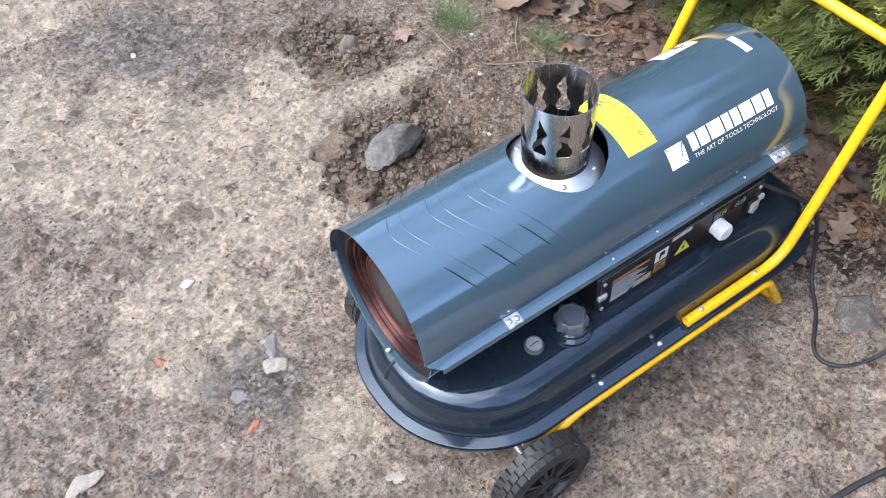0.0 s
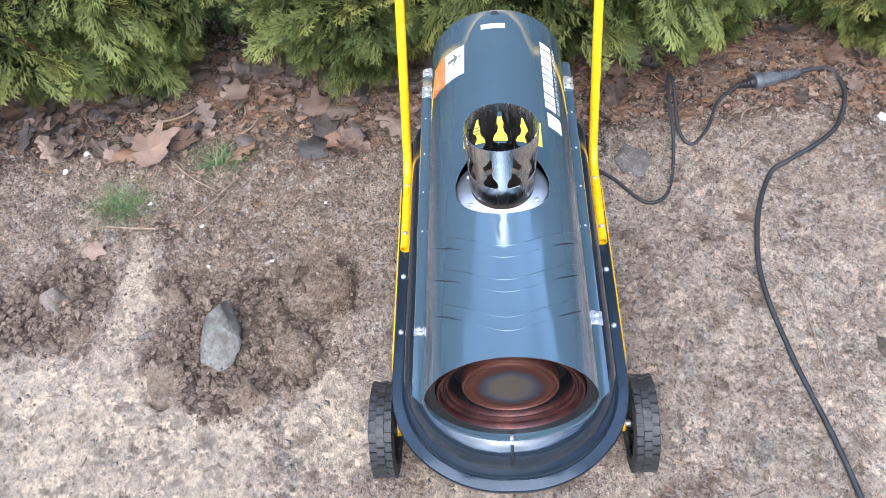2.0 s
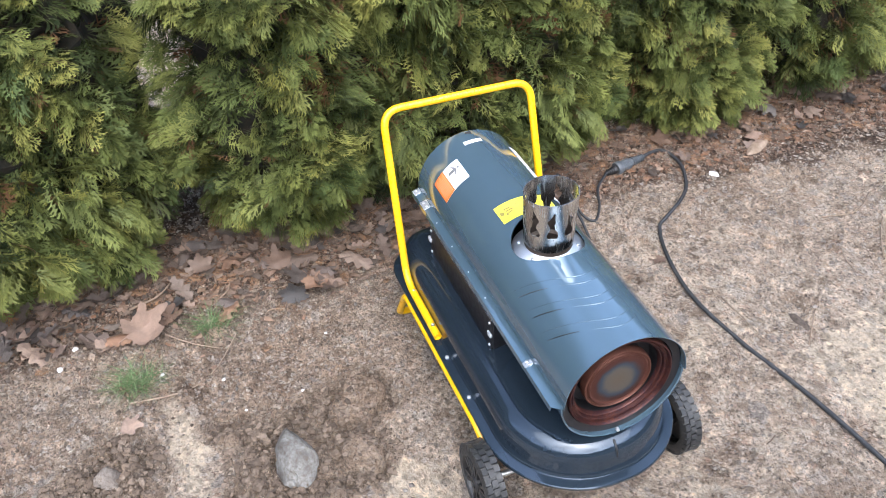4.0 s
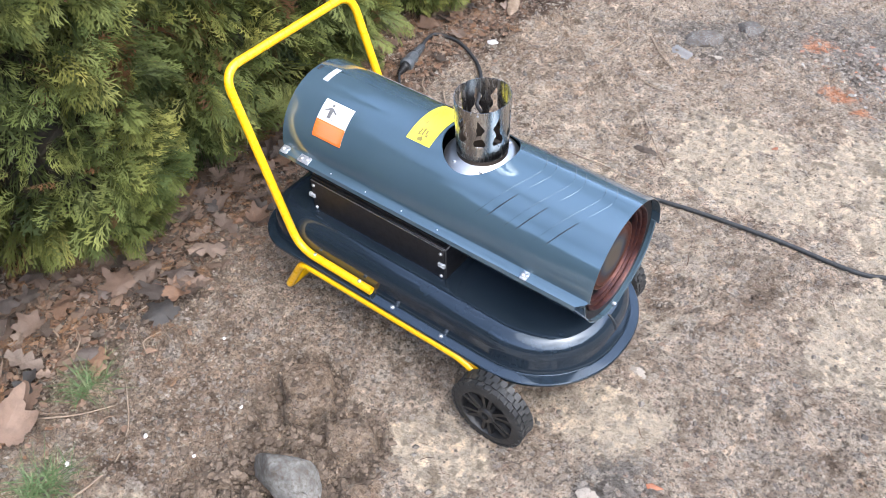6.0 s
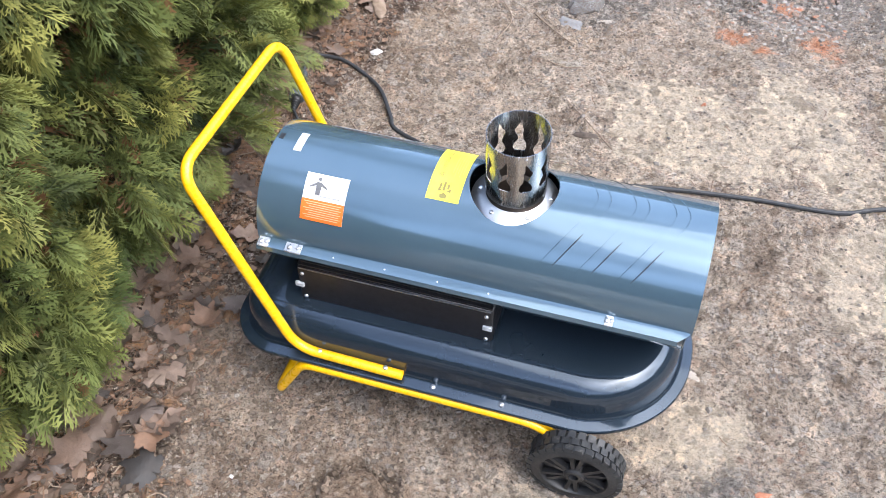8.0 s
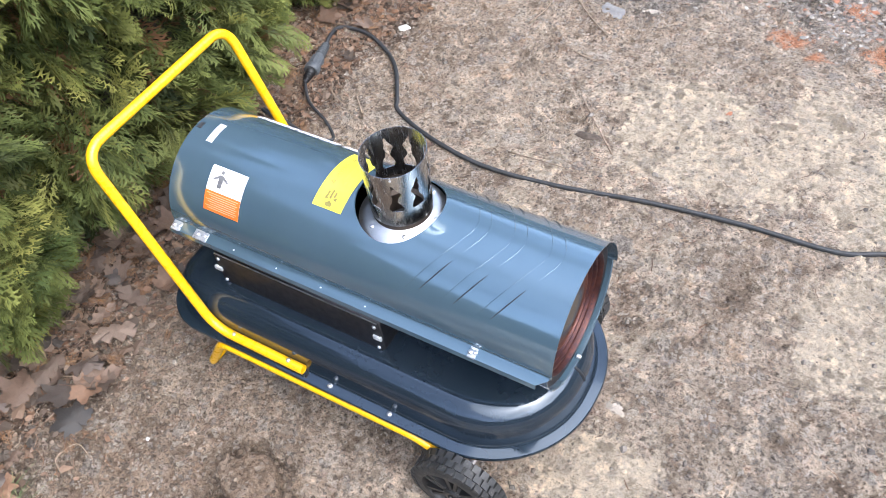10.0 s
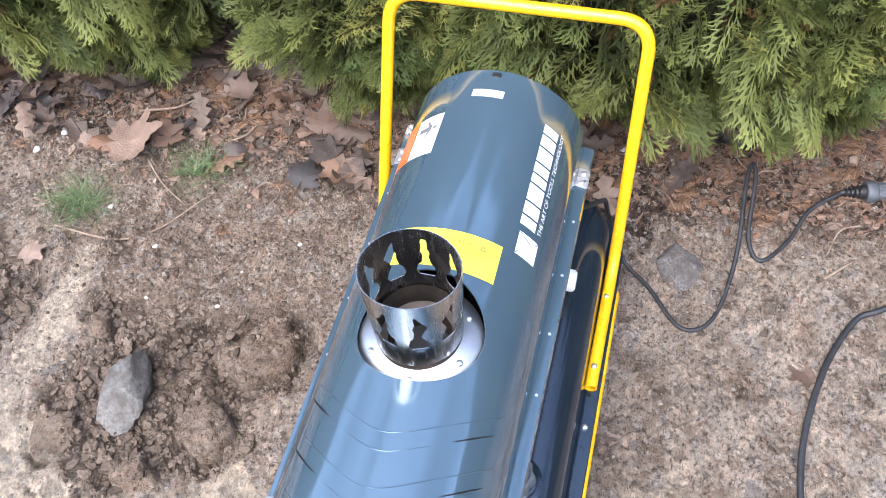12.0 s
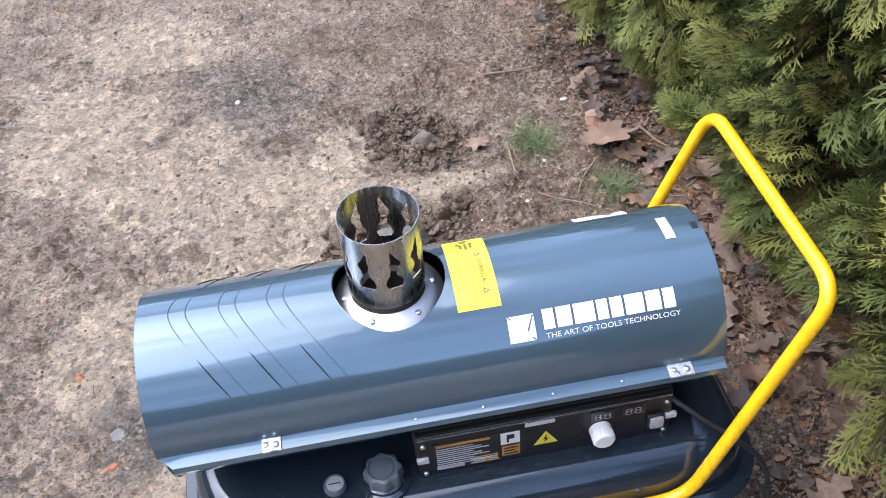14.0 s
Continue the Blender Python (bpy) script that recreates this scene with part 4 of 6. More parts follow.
# lower half of the barrel, with a lip at the mouth
v, f = [], []
lx = [FRONT + 0.008, FRONT + 0.010, FRONT + 0.03] + list(np.linspace(-0.3, BACK - 0.004, 20))
for i, x in enumerate(lx):
    for k in range(33):
        a = math.pi / 2 + math.pi * k / 32
        r = R - 0.002 + (0.003 if i == 0 else 0)
        v.append((x, r * math.sin(a), AX + r * math.cos(a)))
for i in range(len(lx) - 1):
    for k in range(32):
        f.append((i * 33 + k, i * 33 + k + 1, (i + 1) * 33 + k + 1, (i + 1) * 33 + k))
solid(part("lower_shell", (v, f), PAINT, heater, sharp=50), 0.002)

# louvres pressed into the top in three pairs
for x0 in (-0.163, -0.188, -0.236, -0.261, -0.311, -0.337):
    dark = x0 in (-0.188, -0.261, -0.337)
    spans = [(-57, -33), (-24, 22), (30, 58)] if dark else [(-64, -30), (-30, 14), (14, 60)]
    for a0, a1 in spans:
        side = dark and abs(a0 + a1) > 20
        pts = []
        for k in range(15):
            d = a0 + (a1 - a0) * k / 14
            pts.append(on_barrel(x0 + 0.0017 * (math.sqrt(d * d + 120) - 11), d, 0.0002))
        part("louvre", tube(pts, 0.0011 if side else 0.0008, 6, True, lambda s: 0.15 + 0.85 * math.sin(math.pi * s) ** 0.5), BLACK if side else PAINT, shell)

# mouth of the combustion chamber
chamber = part("baffle_ring", lathe([(0.1275, -0.30), (0.1275, -0.364), (0.126, -0.368), (0.1235, -0.3685), (0.1215, -0.365), (0.1205, -0.358), (0.1165, -0.3575), (0.1145, -0.3595), (0.1120, -0.358), (0.1105, -0.352), (0.1080, -0.3515), (0.1060, -0.349), (0.1050, -0.30)], (0, 0, AX - 0.001), "x", 96), RUST, heater, "rust-brown stepped steel ring")
part("baffle_disc", lathe([(0.084, -0.335), (0.084, -0.350), (0.0825, -0.3535), (0.080, -0.354), (0.078, -0.3510), (0.0755, -0.3510), (0.074, -0.3545), (0.0715, -0.3555), (0.069, -0.3535), (0.064, -0.3535), (0.061, -0.355), (0.03, -0.3553), (0.0, -0.3553)], (0, 0, AX), "x", 96), DISC, heater, "heat-tinted burner disc, blue-grey in the middle")
# black liners between ring and disc: the gap's shade put into the colour
part("gap_shade_inner", lathe([(0.081, -0.300), (0.081, -0.336)], (0, 0, AX), "x", 64), BLACK, heater)
part("gap_shade_outer", lathe([(0.1048, -0.300), (0.1048, -0.342)], (0, 0, AX - 0.001), "x", 64), BLACK, heater)
part("mouth_bolt", lathe([(0.0, -0.381), (0.0035, -0.3805), (0.0045, -0.378), (0.0045, -0.372)], (0, 0.0, AX - R + 0.006), "x", 12), ZINC, heater, "small bright bolt inside the mouth lip")
# black collar and back stand in for the shade inside the mouth
part("shaded_chamber_back", lathe([(0.1475, -0.366), (0.1300, -0.362), (0.1290, -0.31), (0.0, -0.308)], (0, 0, AX)), BLACK, heater)
# fan guard at the other end
guard = part("fan_guard", lathe([(0.147, 0.494), (0.149, 0.501), (0.144, 0.503), (0.140, 0.494), (0.06, 0.470), (0.0, 0.470)], (0, 0, AX)), BLACK, heater)
for r in (0.125, 0.100, 0.075, 0.050):
    part("guard_ring", lathe([(r + 0.002, 0.500), (r, 0.502), (r - 0.002, 0.500), (r, 0.498)], (0, 0, AX), "x", 48, True), BLACK, guard)
part("notch", box(0.484, 0.494, -0.008, 0.008, AX + R - 0.001, AX + R + 0.0012, 0.0005), INK, shell, "dark slot at the rear edge")

# clips along the flange
for x, s, w in ((-0.215, -1, 0.030), (0.425, -1, 0.040), (-0.232, 1, 0.016), (0.418, 1, 0.036), (0.484, 1, 0.024)):
    c = part("clip", box(x - w / 2, x + w / 2, s * 0.160 - 0.011, s * 0.160 + 0.011, AX - 0.0035, AX + 0.0005, 0.001, Matrix.Rotation(radians(-17 * s), 4, "X")), CLIP, heater, "bare zinc clip with scraped paint")
    hex_bolt((x + w * 0.22, s * 0.161, AX), "z", 0.0055, 0.004, c)
    hex_bolt((x - w * 0.28, s * 0.159, AX), "z", 0.005, 0.003, c)
for x in (0.005, 0.11, 0.22, 0.33):
    for s in (1, -1):
        hex_bolt((x, s * 0.160, AX - 0.003), "z", 0.0025, 0.0015, shell)


# ---- chimney with flame-shaped openings ----
def chimney():
    cx, z0, z1, n = -0.003, 0.588, 0.7245, 9
    low, high, rows, cols = 0.630, 0.705, 28, 6
    v, f = [], []

    def edge(k, t):
        """Left and right edge of an opening, as angles from its middle, at t from foot to tip."""
        wav = 0.050 * math.sin(t * 8.0 + (k % 2) * 2.6)
        stops = ((0.0, 0.17), (0.10, 0.225), (0.22, 0.19), (0.38, 0.085), (0.50, 0.095), (0.64, 0.150), (0.80, 0.075), (0.90, 0.045), (1.0, 0.0))
        w = 0.0
        for (a, p), (b, q) in zip(stops, stops[1:]):
            if a <= t <= b:
                w = p + (q - p) * smooth01((t - a) / (b - a))
        mid = wav * smooth01(t * 1.5)
        return mid - w, mid + w

    def ring(z, t=None):
        out = []
        for k in range(n):
            a, b = 2 * math.pi * k / n, 2 * math.pi * (k + 1) / n
            le = edge(k, t)[1] if t is not None else 0.0
            ri = edge(k + 1, t)[0] if t is not None else 0.0
            if t is None:
                le, ri = 0.06, -0.06
            for c in range(cols + 1):
                q = (a + le) + (b + ri - a - le) * c / cols
                # drawn slightly oval across the barrel towards the rim
                up = smooth01((z - z0) / (z1 - z0))
                dent = 0.0007 * math.sin(3 * q + 1.0) * up
                out.append((cx + (0.0595 + 0.0012 * up + dent) * math.cos(q), (0.0600 + 0.0060 * up + dent) * math.sin(q), z))
        return out

    levels = [(z0, None), (low - 0.004, None)] + [(low + (high - low) * k / rows, k / rows) for k in range(rows + 1)] + [(high + 0.003, None), (z1 - 0.002, None), (z1, None)]
    w = n * (cols + 1)
    for z, t in levels:
        v += ring(z, t)
    for j in range(len(levels) - 1):
        open_row = levels[j][1] is not None and levels[j + 1][1] is not None
        for k in range(n):
            for c in range(cols + 1):
                if c == cols and open_row:
                    continue
                i, i2 = k * (cols + 1) + c, (k * (cols + 1) + c + 1) % w
                f.append((j * w + i, j * w + i2, (j + 1) * w + i2, (j + 1) * w + i))
    ob = part("chimney", (v, f), STEEL, heater, "stainless steel chimney stub with flame-shaped openings", sharp=60)
    solid(ob, 0.0012, 50)
    # inner sleeve darker than the chimney, its floor black
    part("inner_sleeve", lathe([(0.0580, 0.570), (0.0575, 0.606), (0.0560, 0.608), (0.0550, 0.604), (0.0545, 0.570), (0.0450, 0.566), (0.0440, 0.560), (0.0440, 0.520)], (cx, 0, 0), "z", 48), DARK_STEEL, ob, "dark inner flue sleeve")
    part("flue_bottom", lathe([(0.0450, 0.524), (0.0, 0.520)], (cx, 0, 0), "z", 32), BLACK, ob)
    for q, z in ((-62, 0.716), (118, 0.717), (28, 0.716)):
        a = radians(q)
        part("rivet", lathe([(0.0, 0.0012), (0.0020, 0.0009), (0.0028, 0.0)], (0, 0, 0), "z", 10), ZINC, ob).matrix_basis = Matrix.Translation((cx + 0.0612 * math.cos(a), 0.0662 * math.sin(a), z)) @ Vector((math.cos(a), math.sin(a), 0)).to_track_quat("Z", "Y").to_matrix().to_4x4()
    # flat collar under the opening in the barrel, with a turned-up neck inside the chimney's foot
    base = part("base_plate", lathe([(0.0560, 0.594), (0.0560, 0.578), (0.0572, 0.5755), (0.0595, 0.5740), (0.0700, 0.5695), (0.0860, 0.5625), (0.0872, 0.5612), (0.0872, 0.5600)], (cx, 0, 0), "z", 72), COLLAR, heater, "bright stainless collar with heat-browned spots", sharp=60)
    for k in range(6):
        a = radians(183 + 60 * k)
        hex_bolt((cx + 0.0700 * math.cos(a), 0.0700 * math.sin(a), 0.5690), "z", 0.0050, 0.0030, base)


chimney()


# ---- labels on the barrel ----
def wrapped(u0, u1, a0, a1, lift, nx=4, na=14):
    v, f = [], []
    for i in range(nx + 1):
        for k in range(na + 1):
            v.append(on_barrel(u0 + (u1 - u0) * i / nx, a0 + (a1 - a0) * k / na, lift))
    for i in range(nx):
        for k in range(na):
            f.append((i * (na + 1) + k, i * (na + 1) + k + 1, (i + 1) * (na + 1) + k + 1, (i + 1) * (na + 1) + k))
    return v, f


def label_on(name, u0, u1, a0, a1, material, parent, lift=0.0009, label=""):
    return part(name, wrapped(u0, u1, a0, a1, lift), material, parent, label)


def bent(verts, faces, place, lift):
    """Flat shapes (x along the text, y up) laid on the barrel by place(x, y) -> (along, degrees)."""
    return [on_barrel(*place(p[0], p[1]), lift) for p in verts], faces


DEG = math.degrees(1 / R)
yel = label_on("warning_label", 0.093, 0.160, -32, 28, STICKER_YELLOW, heater, label="bright yellow warning label with dark pictograms")
v, f = lettering("UWAGA", 0.0115)
part("lettering", bent(v, f, lambda x, y: (0.1385 + y, 1 - x * DEG), 0.0016), LABEL_INK, yel, "dark printed word", smooth=False)
for u in (6.0, -21.5):
    part("warning_sign", bent([(-0.006, 0, 0), (0.006, 0, 0), (0, 0.011, 0), (-0.003, 0.002), (0.003, 0.002), (0, 0.0075, 0)], [(0, 1, 4, 3), (1, 2, 5, 4), (2, 0, 3, 5)], lambda x, y: (0.1380 + 0.9 * y, u - 0.9 * x * DEG), 0.0016), LABEL_INK, yel, smooth=False)
for k in range(5):
    part("text_bar", wrapped(0.101 + 0.005 * k, 0.1022 + 0.005 * k, -27, 3 + (k % 2) * 3, 0.0015, 1, 8), PALE_INK, yel)
for k in range(3):
    part("pictogram", wrapped(0.118 + 0.008 * k, 0.1225 + 0.008 * k, 14 - 1.5 * (k == 1), 18.5 + 1.5 * (k == 1), 0.0016, 1, 4), LABEL_INK, yel)
part("pictogram", bent([(-0.006, 0, 0), (0.006, 0, 0), (0.008, 0.006, 0), (0, 0.012, 0), (-0.008, 0.006, 0)], [(0, 1, 2, 3, 4)], lambda x, y: (0.1265 + x, 26 - y * DEG), 0.0016), LABEL_INK, yel, smooth=False)
for s in (1, -1):
    part("pictogram", bent([(0.004 * s, 0, 0), (0.013 * s, 0.003, 0), (0.013 * s, -0.006, 0)], [(0, 1, 2)], lambda x, y: (0.1265 + x, 20 + y * DEG), 0.0016), LABEL_INK, yel, smooth=False)

per = label_on("safety_label", 0.315, 0.405, 27, 63.5, STICKER_WHITE, heater, label="white and orange safety label with a dark pictogram")
part("orange_field", wrapped(0.315, 0.405, 47, 63.5, 0.0014), STICKER_ORANGE, per, "orange lower half")
part("pictogram", bent([(0.004 * math.cos(radians(30 * k)), 0.004 * math.sin(radians(30 * k)), 0) for k in range(12)], [tuple(range(12))], lambda x, y: (0.375 + x, 31 + y * DEG), 0.0015), SOFT_INK, per, smooth=False)
part("pictogram", bent([(-0.006, 0, 0), (0.006, 0, 0), (0.005, 0.026, 0), (-0.005, 0.026, 0)], [(0, 1, 2, 3)], lambda x, y: (0.375 + x, 33.5 + y * DEG), 0.0015), SOFT_INK, per, smooth=False)
for s in (1, -1):
    part("pictogram", bent([(0.005 * s, 0, 0), (0.019 * s, 0.009, 0), (0.018 * s, 0.012, 0), (0.004 * s, 0.006, 0)], [(0, 1, 2, 3)], lambda x, y: (0.375 + x, 33.8 + y * DEG), 0.0015), SOFT_INK, per, smooth=False)
part("rule", wrapped(0.325, 0.370, 43.5, 44.2, 0.0015, 1, 2), GREY_INK, per)
for k in range(8):
    part("text_bar", wrapped(0.320 + 0.004 * (k % 2), 0.400 - 0.006 * (k % 3), 48.6 + 1.7 * k, 49.2 + 1.7 * k, 0.0018, 1, 2), PALE_ORANGE, per)
label_on("serial_label", 0.436, 0.453, -8, 12, STICKER_SILVER, heater, label="small silver label beside a dark slot")

# maker's mark: a white square with a fold line, a row of white blocks, and the printed line under it
mark = label_on("mark_square", 0.163, 0.204, -55, -39.5, STICKER_WHITE, heater, label="white printed square with fold lines")
part("fold_line", bent([(0, 0, 0), (0.0026, 0, 0), (0.041, -0.040, 0), (0.0384, -0.040, 0)], [(0, 1, 2, 3)], lambda x, y: (0.163 + x, -39.5 + y * DEG), 0.0015), SLATE_INK, mark, smooth=False)
part("fold_line", bent([(0, 0, 0), (0.0024, 0, 0), (0.0130, 0.0240, 0), (0.0106, 0.0240, 0)], [(0, 1, 2, 3)], lambda x, y: (0.1908 + x, -49.2 + y * DEG), 0.0015), SLATE_INK, mark, smooth=False)
x = 0.2170
for w in (0.021, 0.027, 0.036, 0.021, 0.023, 0.033, 0.027, 0.022):
    part("mark_block", wrapped(x, x + w - 0.0035, -50.0, -38.2, 0.0010, 2, 4), STICKER_WHITE, heater)
    x += w
v, f = lettering("THE ART OF TOOLS TECHNOLOGY", 0.0118)
wide = max(p[0] for p in v)
part("lettering", bent(v, f, lambda x, y: (0.218 + x * 0.211 / wide, -55.2 + y * DEG), 0.0010), STICKER_WHITE, heater, "white printed line of words", smooth=False)


# ---- fuel tank ----
def outline(inset, n=26):
    """The tank's plan, rounder at the mouth end, drawn in by inset."""
    x0, x1, w, rf, rb = -0.421, 0.600, 0.245, 0.233, 0.125
    pts = []
    for cx, cy, r, a0 in ((x1 - rb, w - rb, rb, 0), (x0 + rf, w - rf, rf, 90), (x0 + rf, -w + rf, rf, 180), (x1 - rb, -w + rb, rb, 270)):
        q = max(0.004, r - inset)
        dx, dy = max(0.0, inset - r), max(0.0, inset - r)
        for k in range(n):
            a = radians(a0 + 90 * k / (n - 1))
            pts.append((cx - math.copysign(dx, cx) + q * math.cos(a), cy - math.copysign(dy, cy) + q * math.sin(a)))
    return pts


def loft(profile, n=26, cap_top=True, cap_bottom=False):
    bm = bmesh.new()
    rings = [[bm.verts.new((x, y, z)) for x, y in outline(i, n)] for i, z in profile]
    for a, b in zip(rings, rings[1:]):
        for k in range(len(a)):
            k2 = (k + 1) % len(a)
            bm.faces.new((a[k], a[k2], b[k2], b[k]))
    if cap_top:
        bm.faces.new(rings[-1])
    if cap_bottom:
        bm.faces.new(rings[0][::-1])
    bmesh.ops.recalc_face_normals(bm, faces=bm.faces)
    return bm


arc = [(0.030 + 0.054 * (1 - math.cos(radians(a))), 0.213 + 0.054 * math.sin(radians(a))) for a in range(0, 91, 10)]
tank = part("fuel_tank", loft([(0.0205, 0.1725), (0.0230, 0.1715), (0.0255, 0.174), (0.028, 0.182)] + arc + [(0.120, 0.2685), (0.16, 0.269)]), TANK, heater, "glossy black pressed steel fuel tank", sharp=50)
part("rim", loft([(0.030, 0.158), (0.002, 0.157), (0.0, 0.160), (0.0, 0.166), (0.002, 0.1685), (0.006, 0.1695), (0.0215, 0.1728)], cap_top=False), TANK, tank, "flat welded rim", sharp=35)
part("lower_pan", loft([(0.100, 0.100), (0.072, 0.104), (0.056, 0.116), (0.050, 0.160)], cap_top=False, cap_bottom=True), TANK, tank)
for s in (1, -1):
    for x in (-0.050, 0.102):
        hex_bolt((x, s * 0.230, 0.1728), "z", 0.006, 0.004, tank)
part("dark_bar", tube([(-0.3915 + 0.0545 * (1 - math.cos(radians(q))), 0.0, 0.213 + 0.0545 * math.sin(radians(q))) for q in range(8, 62, 6)], 0.0030, 8), INK, tank, "dark upright bar on the tank front")

cap = part("fuel_cap", lathe([(0.044, 0.268), (0.044, 0.273), (0.036, 0.276), (0.035, 0.281), (0.031, 0.283)], (-0.060, -0.140, 0), "z", 48), TANK, heater, "grey ribbed fuel filler cap")
v, f = [], []
for j, (k, z) in enumerate(((1.0, 0.279), (1.0, 0.298), (0.93, 0.304), (0.80, 0.306), (0.74, 0.302), (0.0, 0.302))):
    for i in range(64):
        a = 2 * math.pi * i / 64
        r = (0.031 + 0.0022 * math.cos(8 * a) * (1 if j < 3 else 0)) * k
        v.append((-0.060 + r * math.cos(a), -0.140 + r * math.sin(a), z))
for j in range(5):
    for i in range(64):
        i2 = (i + 1) % 64
        f.append((j * 64 + i, j * 64 + i2, (j + 1) * 64 + i2, (j + 1) * 64 + i))
part("grip", (v, f), GREY_CAP, cap, "grey ribbed grip", sharp=35)
part("grip_centre", lathe([(0.019, 0.302), (0.018, 0.3045), (0.0, 0.305)], (-0.060, -0.140, 0), "z", 32), GREY_CAP, cap)
gauge = part("fuel_gauge", lathe([(0.019, 0.266), (0.019, 0.276), (0.0165, 0.279), (0.0150, 0.277)], (-0.143, -0.134, 0), "z", 40), GREY_CAP, heater, "small round fuel gauge with pale dial")
part("dial", lathe([(0.0152, 0.2768), (0, 0.2768)], (-0.143, -0.134, 0), "z", 32), SMOKED, gauge, "pale dial")
part("needle", box(-0.153, -0.133, -0.1345, -0.1330, 0.277, 0.2778, 0), RUST, gauge, "red band")

# ---- control box between tank and barrel ----
ctrl = part("control_box", box(-0.003, 0.430, -0.143, 0.143, 0.262, 0.366, 0.003), BLACK, heater, "black sheet metal control box")
for k, z in enumerate((0.373, 0.382, 0.391, 0.400)):
    part("fin", box(0.0 + 0.004 * k, 0.428 - 0.004 * k, -0.142 + 0.003 * k, 0.142 - 0.003 * k, z - 0.0012, z + 0.0012, 0), BLACK, ctrl)
part("fin_core", box(0.01, 0.42, -0.12, 0.12, 0.366, 0.404, 0), BLACK, ctrl)
for s in (1, -1):
    face = part("faceplate", box(0.0, 0.428, s * 0.1445 - 0.0016, s * 0.1445 + 0.0016, 0.266, 0.364, 0.001), BLACK, ctrl)
    # bright strips draw the highlight along the plate's bare edges
    for z in (0.2650, 0.3648) if s > 0 else (0.3648,):
        part("bright_edge", box(0.002, 0.426, s * 0.1450 - 0.0014, s * 0.1450 + 0.0014, z - 0.0006, z + 0.0006, 0), ZINC, face, "thin bright strip for the highlight on the bare panel edge")
    for x in (0.010, 0.418):
        for z in (0.275, 0.350):
            hex_bolt((x, s * 0.146, z), "y", 0.005, 0.004 * s, face)
    for x in (0.05, 0.16, 0.28, 0.38):
        hex_bolt((x, s * 0.150, 0.410), "y", 0.004, 0.003 * s, ctrl)
    for x in (0.004, 0.424):
        part("bracket", box(x - 0.007, x + 0.013, s * 0.1475 - 0.0035, s * 0.1475 + 0.0035, 0.308, 0.320, 0.001), STICKER_SILVER, face)
FY = -0.1465


def on_face(name, x0, x1, z0, z1, material, parent, proud=0.0006, label=""):
    return part(name, box(x0, x1, FY - proud, FY + 0.0004, z0, z1, 0), material, parent, label, smooth=False)


plate = on_face("rating_plate", 0.025, 0.177, 0.279, 0.350, INK, ctrl, 0.001, "black rating plate with small print")
on_face("text_bar", 0.030, 0.120, 0.340, 0.346, ORANGE_INK, plate, 0.0016)
for k in range(9):
    on_face("text_bar", 0.030, 0.118 - 0.013 * (k % 3), 0.2885 + 0.0056 * k, 0.2908 + 0.0056 * k, PRINT, plate, 0.0016)
for k in range(4):
    on_face("text_bar", 0.086 + 0.004 * (k % 2), 0.132, 0.281 + 0.005 * k, 0.2835 + 0.005 * k, PRINT if k < 3 else ORANGE_INK, plate, 0.0018)
for k in range(2):
    x = 0.106 + 0.016 * k
    part("hazard_sign", ([(x, FY - 0.0020, 0.2805), (x + 0.013, FY - 0.0020, 0.2805), (x + 0.0065, FY - 0.0020, 0.292)], [(0, 1, 2)]), ORANGE_INK, plate, smooth=False)
sq = on_face("mark_square", 0.137, 0.169, 0.318, 0.348, STICKER_WHITE, plate, 0.0018, "pale printed square")
on_face("mark_stroke", 0.147, 0.151, 0.323, 0.343, INK, sq, 0.0024)
on_face("mark_stroke", 0.151, 0.160, 0.332, 0.343, INK, sq, 0.0024)
field = on_face("orange_field", 0.139, 0.169, 0.286, 0.312, ORANGE_INK, plate, 0.0016, "orange printed field")
for k in range(3):
    on_face("text_bar", 0.142, 0.166 - 0.005 * (k % 2), 0.290 + 0.0075 * k, 0.293 + 0.0075 * k, INK, field, 0.0022)
on_face("text_bar", 0.029, 0.075, 0.280, 0.287, PRINT, plate, 0.0016)
on_face("tag", 0.178, 0.228, 0.353, 0.362, STICKER_SILVER, ctrl, 0.0012)
tri = part("warning_triangle", ([(0.192, FY - 0.0012, 0.299), (0.234, FY - 0.0012, 0.299), (0.213, FY - 0.0012, 0.334)], [(0, 1, 2)]), STICKER_YELLOW, ctrl, "yellow high voltage triangle", smooth=False)
part("lightning", ([(0.214, FY - 0.0018, 0.325), (0.208, FY - 0.0018, 0.311), (0.213, FY - 0.0018, 0.312), (0.210, FY - 0.0018, 0.302), (0.219, FY - 0.0018, 0.315), (0.214, FY - 0.0018, 0.314)], [(0, 1, 2, 5), (2, 3, 4, 5)]), INK, tri, smooth=False)
for x in (0.288, 0.340):
    d = on_face("display", x, x + 0.040, 0.333, 0.358, LCD, ctrl, 0.0016, "dark two-digit display")
    v, f = lettering("88", 0.023)
    wide = max(p[0] for p in v)
    part("digits", ([(x + 0.005 + p[0] * 0.030 / wide, FY - 0.0022, 0.337 + p[1]) for p in v], f), GREY_INK, d, "pale digits", smooth=False)
knob = part("knob", lathe([(0.0, -0.028), (0.0155, -0.028), (0.0175, -0.0255), (0.0185, -0.010), (0.0195, 0.0)], (0.306, FY, 0.310), "y", 40), WHITE_KNOB, ctrl, "white plastic thermostat knob")
